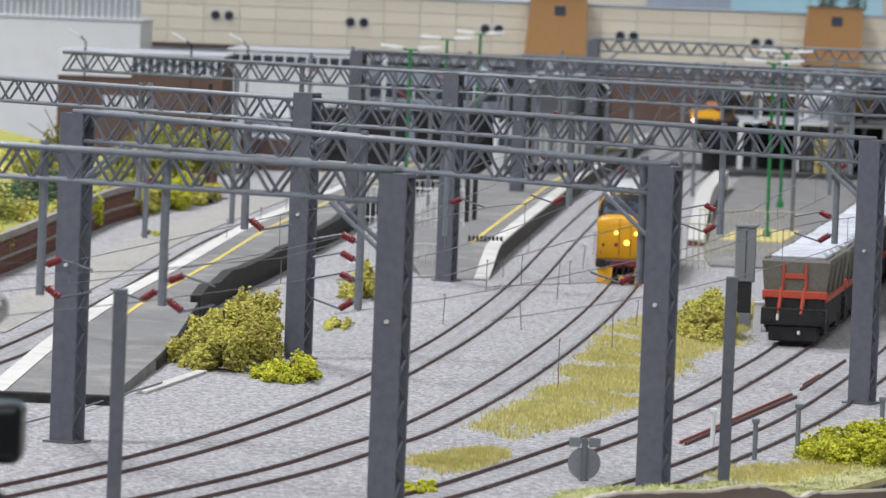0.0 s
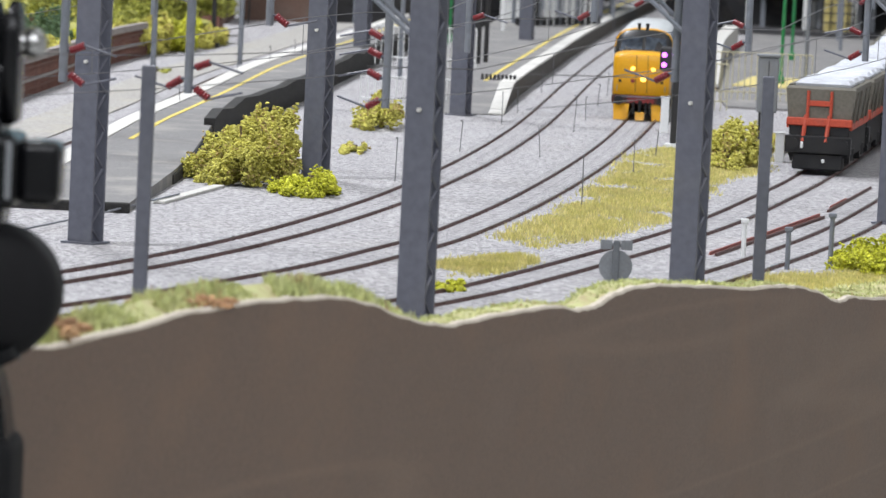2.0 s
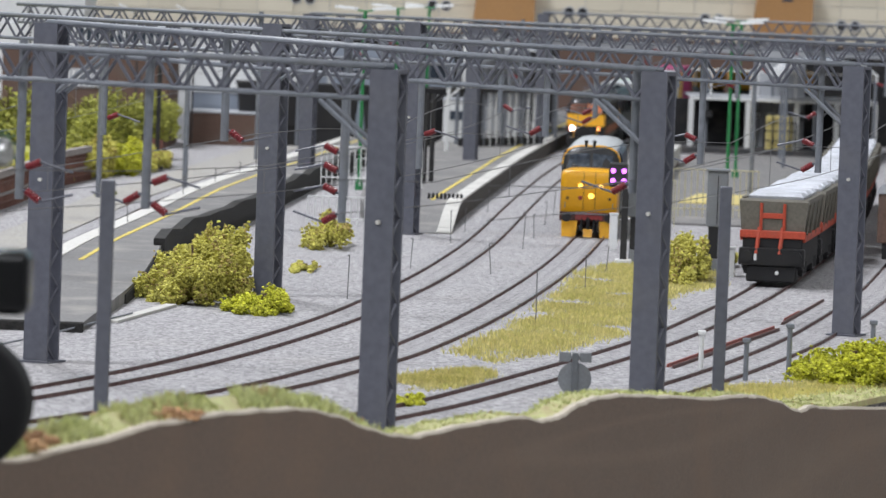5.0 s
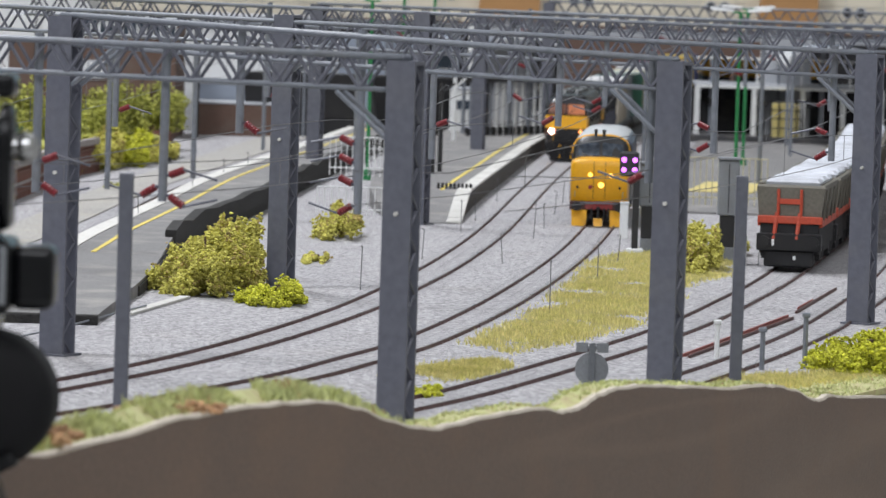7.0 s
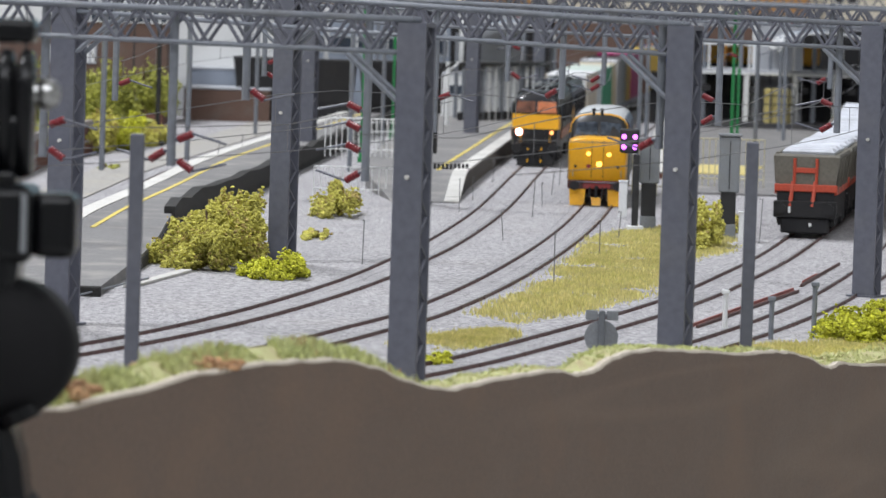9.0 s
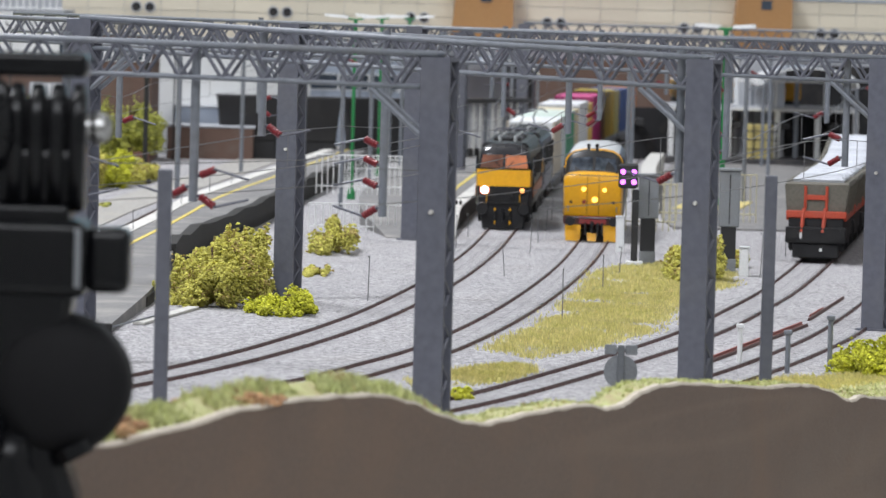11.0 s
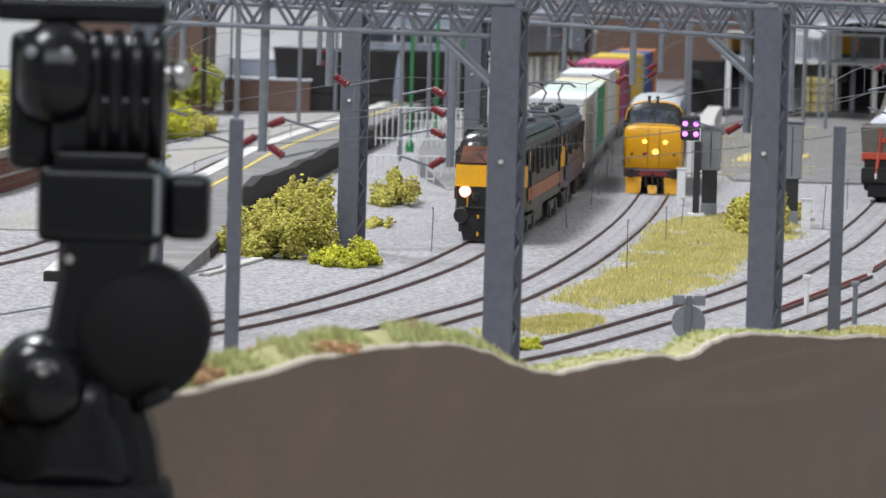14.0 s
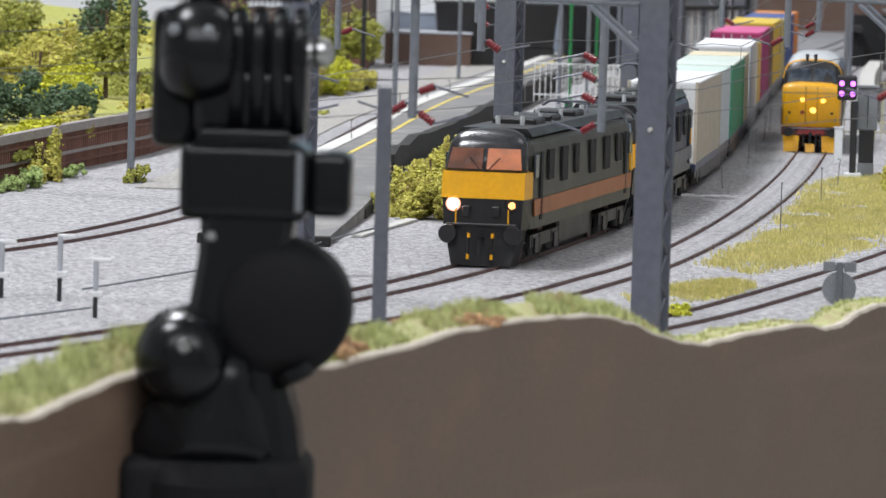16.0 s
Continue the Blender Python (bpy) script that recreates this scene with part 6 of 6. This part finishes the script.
def build_whiskers():
    """Thin upright wire pins along the tracks, and the droppers and wires overhead."""
    rnd = random.Random(21)
    for f, off, ya, yb, n in ((line_a, -17, 2200, 3300, 5), (line_a, 27, 2450, 3300, 5), (line_b, 27, 2100, 2700, 3), (line_e, 18, 2600, 3600, 4), (line_c, -20, 2500, 2900, 2)):
        for k in range(n):
            y = ya + (yb - ya) * (k + rnd.uniform(0.2, 0.8)) / n
            h = rnd.uniform(14, 24)
            t = thing("wire_pin", f(y) + off, y, 0, 0, "thin dark upright wire pin in the ballast", "pin", "wire pins")
            part("pin", rods([((0, 0, -1), (rnd.uniform(-1.5, 1.5), 0, h))], 0.26, 5), M_WIRE, t)
            part("tip", lathe([(0.4, h - 0.5), (0.5, h), (0, h + 0.4)], 6), M_WIRE, t)
    for f, ya, yb in ((line_a, 1450, 4400), (line_b, 1500, 4400), (line_c, 1600, 3900), (line_d, 1600, 3900), (line_e, 1700, 4300)):
        t = thing("catenary", 0, 0, 0, 0, "thin grey overhead contact and catenary wires", "overhead wire", "overhead wires")
        ys = [ya + (yb - ya) * k / 24 for k in range(25)]
        for nm, zf, r in (("contact_wire", lambda y: 72, 0.2), ("catenary_wire", lambda y: 80 + 7 * abs(math.sin((y - 1700) * math.pi / 560)), 0.22)):
            part(nm, loft([[(f(y) + r * math.cos(a), y, zf(y) + r * math.sin(a)) for a in (0.8, 2.4, 3.9, 5.5)] for y in ys]), M_WIRE, t)
        for k in range(2, 24, 2):
            y = ys[k]
            part("dropper", rods([((f(y), y, 72), (f(y), y, 80 + 7 * abs(math.sin((y - 1700) * math.pi / 560))))], 0.2, 4), M_WIRE, t)


def turned(profile, seg, at):
    """A turned shape round the y axis from (radius, y) pairs, moved to a point."""
    bm = loft([[(at[0] + r * math.cos(2 * math.pi * k / seg), at[1] + y, at[2] + r * math.sin(2 * math.pi * k / seg)) for k in range(seg)] for r, y in [(max(r, 0.02), y) for r, y in profile]])
    return bm


# ---- the black clamp and swivel that stand before the fascia ----
def build_mount():
    t = thing("camera_clamp", -110, 1090, -260, 0, "black plastic swivel camera mount on a stand before the fascia", "camera mount")
    g = 260
    D = 14
    bm = lathe([(19, -700), (19, g - 60), (21, g - 58), (21, g + 12), (19, g + 17)], 28)
    bm.transform(Matrix.Translation((-5.5, 0, 0)))
    part("stand", bm, M_RUBBER, t, "thick black stand tube", smooth=False)
    part("socket", bbox(-27, 15.5, -16, 16, g - 10, g + 18, 5, 5), M_RUBBER, t, smooth=True)
    part("lower_neck", loft([[(x * w + cx, y * 12, g + z) for x, y in ((-1, -0.8), (-0.8, -1), (0.8, -1), (1, -0.8), (1, 0.8), (0.8, 1), (-0.8, 1), (-1, 0.8))] for z, w, cx in ((17, 17, -3.5), (27, 15.5, -3.5), (36, 13, -4), (50, 10.5, -2), (62, 10, -0.5), (74, 10.5, 0.5))]), M_BLACK, t, smooth=False)
    part("large_knuckle", turned([(0, -14.5), (10, -14.2), (13.6, -12.6), (15.3, -9.5), (15.6, -5), (15.6, 9), (14, 13), (0, 13.5)], 48, (8, 0, g + 50.5)), M_RUBBER, t, "round matt black knuckle disc", smooth=True)
    bm = bmesh.new()
    rod(bm, (11, -12, g + 38), (12.4, -12, g + 35.2), 4.5, 12)
    part("knuckle_tab", bm, M_BLACK, t)
    knob = part("small_knob", turned([(0, -22.5), (3.5, -22.2), (6.8, -20.8), (9.2, -18), (10.4, -14), (10.7, -8), (10.7, 3), (0, 4)], 40, (-13, 0, g + 39.5)), M_BLACK, t, "domed black thumb knob", smooth=True)
    part("knob_ring", turned([(10.2, -9.5), (12.0, -8.8), (12.2, -6), (10.4, -5)], 40, (-12.2, 0, g + 39.2)), M_BLACK, t, "thin rim behind the knob", smooth=True)
    part("screw", turned([(0, -0.4), (0.7, -0.4), (1.3, -0.9), (1.6, -0.4), (1.6, 1.2)], 16, (-12.0, -21.9, g + 43.2)), M_CHROME, knob, "bright hollow screw head")
    part("lower_shell", loft([[(cx + w * c, 15 * q, g + z) for c, q in ((-1, 0), (-0.92, -0.6), (-0.7, -0.95), (0, -1.05), (0.7, -0.95), (0.92, -0.6), (1, 0), (0.7, 0.9), (0, 1), (-0.7, 0.9))] for z, w, cx in ((15, 19, -7), (22, 18, -8), (29, 15, -7), (34, 11, -6), (40, 9, -5))]), M_BLACK, t, "sloping black shoulder", smooth=True)
    part("mid_block", bbox(-15, 13.5, -13, 13, g + 70.5, g + 87.5, 3, 4), M_BLACK, t, smooth=True)
    part("collar", bbox(-11.5, 9.5, -11, 11, g + 86.5, g + 91, 1.4, 3), M_BLACK, t, smooth=True)
    part("side_nut", bbox(13, 22.8, -8, 8, g + 71.5, g + 86, 2.6, 3), M_BLACK, t, smooth=True)
    bm = bmesh.new()
    rod(bm, (11.6, -12.6, g + 73), (11.6, -12.6, g + 86), 0.8, 10)
    part("clip_edge", bm, M_CAB, t)
    part("pivot_pin", turned([(0, -1), (1.0, -0.8), (1.3, 0), (1.3, 2)], 12, (-7.5, -11.5, g + 67)), M_CHROME, t, "small bright pin")
    part("hinge_flap", bbox(-22.6, -12, -4, 9, g + 86, g + 117, 3.5, 4), M_BLACK, t, smooth=True)
    part("hinge_base", bbox(-13, 11.5, -7, 8, g + 89, g + 104, 3, 3), M_BLACK, t, smooth=True)
    part("hinge_core", bbox(-6, 12, -5.5, 6, g + 92, g + 114.5, 2, 2), M_RUBBER, t)
    for k in range(4):
        x = -3.2 + 4.6 * k
        pts = [(-8.4, -6), (8.4, -6)] + [(8.4 * math.cos(a), 14 + 8.4 * math.sin(a)) for a in [math.pi * j / 14 for j in range(15)]]
        secs = []
        for dx, q in ((-1.7, 0.9), (-1.2, 0.985), (-0.5, 1.0), (0.5, 1.0), (1.2, 0.985), (1.7, 0.9)):
            secs.append([(x + dx, y * q, g + 95.4 + 8 + (z - 8) * q) for y, z in pts])
        part("finger", loft(secs), M_BLACK, t, "interleaved hinge finger", smooth=True)
    boss = [(0, -8.6), (5.5, -8.4), (9.4, -6.6), (11.6, -3), (12.2, 1.5), (11.6, 5.5), (9.8, 7.8), (0, 8)]
    bm = turned(boss, 36, (0, 0, 0))
    bm.transform(Matrix.Translation((-12.8, -1, g + 107.2)) @ Matrix.Rotation(radians(-78), 4, "Z"))
    b = part("hinge_boss", bm, M_BLACK, t, "rounded black hinge boss", smooth=True)
    for x in (-17, -9.4):
        part("rivet", turned([(0, -0.8), (1.1, -0.4), (1.4, 0.6)], 12, (x, -11.2, g + 112.4)), M_CAB, b, "tiny ring rivet")
    bm = bmesh.new()
    rod(bm, (8, 0, g + 108), (15.5, 0, g + 108), 2.8, 14)
    part("hinge_bolt", bm, M_CHROME, t, "bright bolt shank", smooth=True)
    bm = turned([(0, -2.6), (2.0, -2.2), (3.3, -0.8), (3.7, 0.8), (3.4, 2.2), (0, 2.6)], 20, (0, 0, 0))
    bm.transform(Matrix.Translation((15.6, 0, g + 108)) @ Matrix.Rotation(radians(90), 4, "Z"))
    part("bolt_head", bm, M_CHROME, t, "bright domed bolt head", smooth=True)
    part("carrier_plate", bbox(-26, 12, -1, 16, g + 119, g + 124.5, 1.6, 3), M_BLACK, t, smooth=True)


x, y = on_board(-238, 12)
bush(x, y, 14, 12, 9, M_VERGE2, 71, "dry brown weed clump behind the fascia", 900, 0.9, 26, z=30)
x, y = on_board(-160, 12)
bush(x, y, 16, 12, 5, M_VERGE2, 72, "dry russet weed clump behind the fascia", 500, 0.8, 18, z=33)
build_signal()
build_disc()
build_stakes()
build_whiskers()
build_mount()


# ---- clutter under and before the overbridge ----
def parked_van(x, y, ln, rz, body, roof, label, z=0):
    t = thing("parked_van", x, y, z, rz, label, "wagon", "parked vans")
    part("body", bbox(-16, 16, 2, ln - 2, 12, 40, 0.8), body, t)
    part("roof", loft([[(17 * math.cos(a), yy, 40 + 9 * math.sin(a)) for a in [math.pi * k / 8 for k in range(9)]] for yy in (1, ln - 1)]), roof, t, smooth=False)
    part("underframe", bbox(-13, 13, 3, ln - 3, 3, 12, 0.5), M_LOCODARK, t)
    for yy in (20, ln - 20):
        bm = bmesh.new()
        for s in (-1, 1):
            rod(bm, (s * 8, yy, 6), (s * 10, yy, 6), 6, 14)
        part("wheelset", bm, M_LOCODARK, t)
    part("end_door", bbox(-9, 9, 1.2, 2.2, 14, 36, 0.2), M_GREYROOF, t)


# wagon-shaped black masses, added for the dark gap between the platforms
def black_wagon(x, y, rz, label="black wagon-shaped mass filling the dark gap beyond the platform"):
    t = thing("black_wagon", x, y, 0, rz, label, "wagon", "black wagons")
    t.scale = (1, 1, 1.26)
    part("body", loft([[(-15, 4, 14), (15, 4, 14), (15, 106, 14), (-15, 106, 14)], [(-18, 0, 44), (18, 0, 44), (18, 110, 44), (-18, 110, 44)]]), M_LOCODARK, t)
    part("rim", bbox(-18.6, 18.6, -0.6, 110.6, 43.4, 45.4, 0.3), M_BLACKP, t)
    part("underframe", bbox(-13, 13, 3, 107, 0, 14, 0.5), M_LOCODARK, t)


def awning(x, y, w):
    """A white arched roof on slim posts."""
    t = thing("station_awning", x, y, 0, 0, "white arched platform awning on slim grey posts", "awning", "station awnings")
    out = [(w / 2 - w / 2 * math.cos(math.pi * k / 12), 76 + 18 * math.sin(math.pi * k / 12) ** 0.8) for k in range(13)]
    ring = out + [(q[0] * 0.97 + w * 0.015, q[1] - 1.6) for q in out[::-1]]
    part("roof", loft([[(a, yy, b) for a, b in ring] for yy in (0, 40, 90, 140)]), M_WHITE, t, smooth=False)
    for k in range(5):
        part("rib", loft([[(a, yy, b + 0.5) for a, b in ring] for yy in (4 + 32 * k, 6.4 + 32 * k)]), M_BLUEGREY, t)
    for px in (2, w - 2):
        for py in (4, 136):
            part("post", bbox(px - 1.4, px + 1.4, py - 1.4, py + 1.4, -1, 77, 0.3), M_STEEL2, t)


def build_clutter():
    black_wagon(-184, 4318, -86)
    black_wagon(-70, 4330, -80)
    awning(-40, 4440, 46), awning(28, 4450, 80), awning(312, 4450, 90)
    for k in range(3):
        parked_van(-5 - 8 * k, 4420 + 170 * k, 164, -4, M_WHITE if k else M_BLUEGREY, M_WHITE, "parked van with a white rounded roof", 0)
    for k in range(3):
        parked_van(line_b(4760 + 190 * k) + 62, 4760 + 190 * k, 184, -6, M_GREEN if k == 1 else M_BROWN, M_COVER, "parked van with a pale rounded roof beyond the canopy", 0)
    for k in range(4):
        parked_van(line_d(2700 + 260 * k) + 3, 2700 + 260 * k, 250, -math.degrees(math.atan(slope(line_d, 2830 + 260 * k))), M_BROWN, M_GREYROOF, "weathered brown van beside the hopper train", 2)
    rnd = random.Random(5)
    lab = "slim grey steel column under the overbridge"
    for k in range(14):
        x = -110 + 46 * k + rnd.uniform(-8, 8)
        y = 4560 + rnd.uniform(0, 60)
        if min(abs(x - line_a(y)), abs(x - line_b(y)), abs(x - line_c(y))) < 24:
            continue
        t = thing("bridge_column", x, y, 0, 0, lab, "column", "bridge columns")
        part("shaft", bbox(-2.2, 2.2, -2.2, 2.2, -1, 103.5, 0.4), M_STEEL2 if k % 3 else M_WHITE, t)
        part("footing", bbox(-4, 4, -4, 4, -1, 3, 0.4), M_STEEL2, t)
    for x, y, h, m in ((-9, 3330, 62, M_BLACKP), (-4, 3360, 62, M_BLACKP), (6, 4000, 52, M_WHITE), (-30, 4120, 60, M_STEEL2), (14, 4180, 74, M_STEEL2)):
        t = thing("platform_column", x, y, 12, 0, "slim column on the island platform", "column", "platform columns")
        part("shaft", rods([((0, 0, -0.5), (0, 0, h))], 1.7, 8), m, t)
        part("bracket", rods([((0, 0, h - 8), (9, 0, h))], 0.8, 6), m, t)
    for x, y, h in ((-62, 3300, 116), (-44, 3700, 118), (-20, 4060, 118), (60, 4280, 118), (150, 3650, 112), (176, 4100, 116), (232, 3560, 112), (300, 4200, 118), (-150, 3950, 114), (-128, 4300, 114)):
        t = thing("catenary_pole", x, y, 0, 0, "slim grey catenary pole beyond the platforms", "pole", "catenary poles")
        part("shaft", rods([((0, 0, -1), (0, 0, h))], 1.6, 8), M_STEEL2, t)
        part("cantilever", rods([((0, 0, h - 12), (16, 0, h - 22)), ((0, 0, h - 28), (16, 0, h - 22))], 0.6, 6), M_STEEL2, t)
        br = bmesh.new()
        for k in range(4):
            rod(br, (3 + 1.5 * k, 0, h - 13.9 - 0.94 * k), (3.9 + 1.5 * k, 0, h - 14.5 - 0.94 * k), 1.5, 8)
        part("insulator", br, M_RED, t, "dark red insulator")
    sc = thing("platform_screen", 20, 4130, 12, 62, "row of pale slender columns under a dark platform roof", "screen")
    part("roof", bbox(-4, 150, -6, 10, 46, 50, 0.4), M_LOCODARK, sc)
    part("base", bbox(-4, 150, -1, 3, 0, 7, 0.4), M_DARK, sc)
    for k in range(13):
        part("column", bbox(12 * k - 1.2, 12 * k + 1.2, -1.2, 1.2, 0, 46, 0.3), M_WHITE if k % 3 else M_STEEL2, sc)
    # low ramp wall between the second track and the yard
    ra = thing("brown_ramp", 0, 0, 0, 0, "brown timber-sided ramp beside the second track", "ramp")
    f = lambda y: line_b(y) + 30
    part("side", strip(f, lambda y: f(y) + 10, [3350 + 60 * k for k in range(16)], -1, lambda y: 4 + 12 * min(1, (y - 3350) / 500)), M_FENCE, ra)
    part("deck", strip(lambda y: f(y) - 1, lambda y: f(y) + 11, [3350 + 60 * k for k in range(16)], 3, lambda y: 5 + 12 * min(1, (y - 3350) / 500)), M_COPING, ra)


build_clutter()


# ---- what moves ----
def travel(t):
    """How far up the yard the leading loco's front stands."""
    near = min(1.0, max(0.0, (t - 6.0) / 5.0))
    keys = [(0, 0), (11, 0), (12, 6), (13, 11), (14, 24), (14.5, 30), (15, 33), (15.5, 18), (16, 4)]
    gain = 3
    for (a, ga), (b, gb) in zip(keys, keys[1:]):
        if t <= b:
            gain = ga + (gb - ga) * (t - a) / (b - a)
            break
    return -0.09326 * t**3 + 1.65654 * t**2 - 220.14 * t + 5412.4 - 28 * near * near * (3 - 2 * near) - gain


def place(f, front, length):
    """The pose of a vehicle with its front at y = front on line f, riding on two bogies."""
    ya, yb = front + 0.2 * length, front + 0.8 * length
    yaw = math.degrees(math.atan2(f(yb) - f(ya), yb - ya))
    k = (f(yb) - f(ya)) / (yb - ya)
    return mm(f(ya) - k * (ya - front), front, 1.5, 0, 0, -yaw)


def ahead(f, front, back):
    """y reached after going back along f by an arc length."""
    y = front
    left = back
    while left > 0:
        st = min(20, left)
        y += st / math.sqrt(1 + slope(f, y) ** 2)
        left -= st
    return y


def hopper_front(t):
    keys = [(0, 2462), (4, 2468), (6, 2490), (7, 2512), (8.2, 2568), (10.3, 2690), (12.5, 2795), (16, 3000)]
    for (a, ya), (b, yb) in zip(keys, keys[1:]):
        if t <= b:
            return ya + (yb - ya) * (t - a) / (b - a)
    return keys[-1][1]


TRAIN, HOPPERS = LIST, LIST2


def motions():
    times = [k * 0.5 for k in range(33)]
    for ob, back, length in TRAIN:
        walk(ob, [(t, place(line_a, ahead(line_a, travel(t), back), length)) for t in times])
    for ob, back, length in HOPPERS:
        walk(ob, [(t, place(line_c, ahead(line_c, hopper_front(t), back), length)) for t in times])


motions()
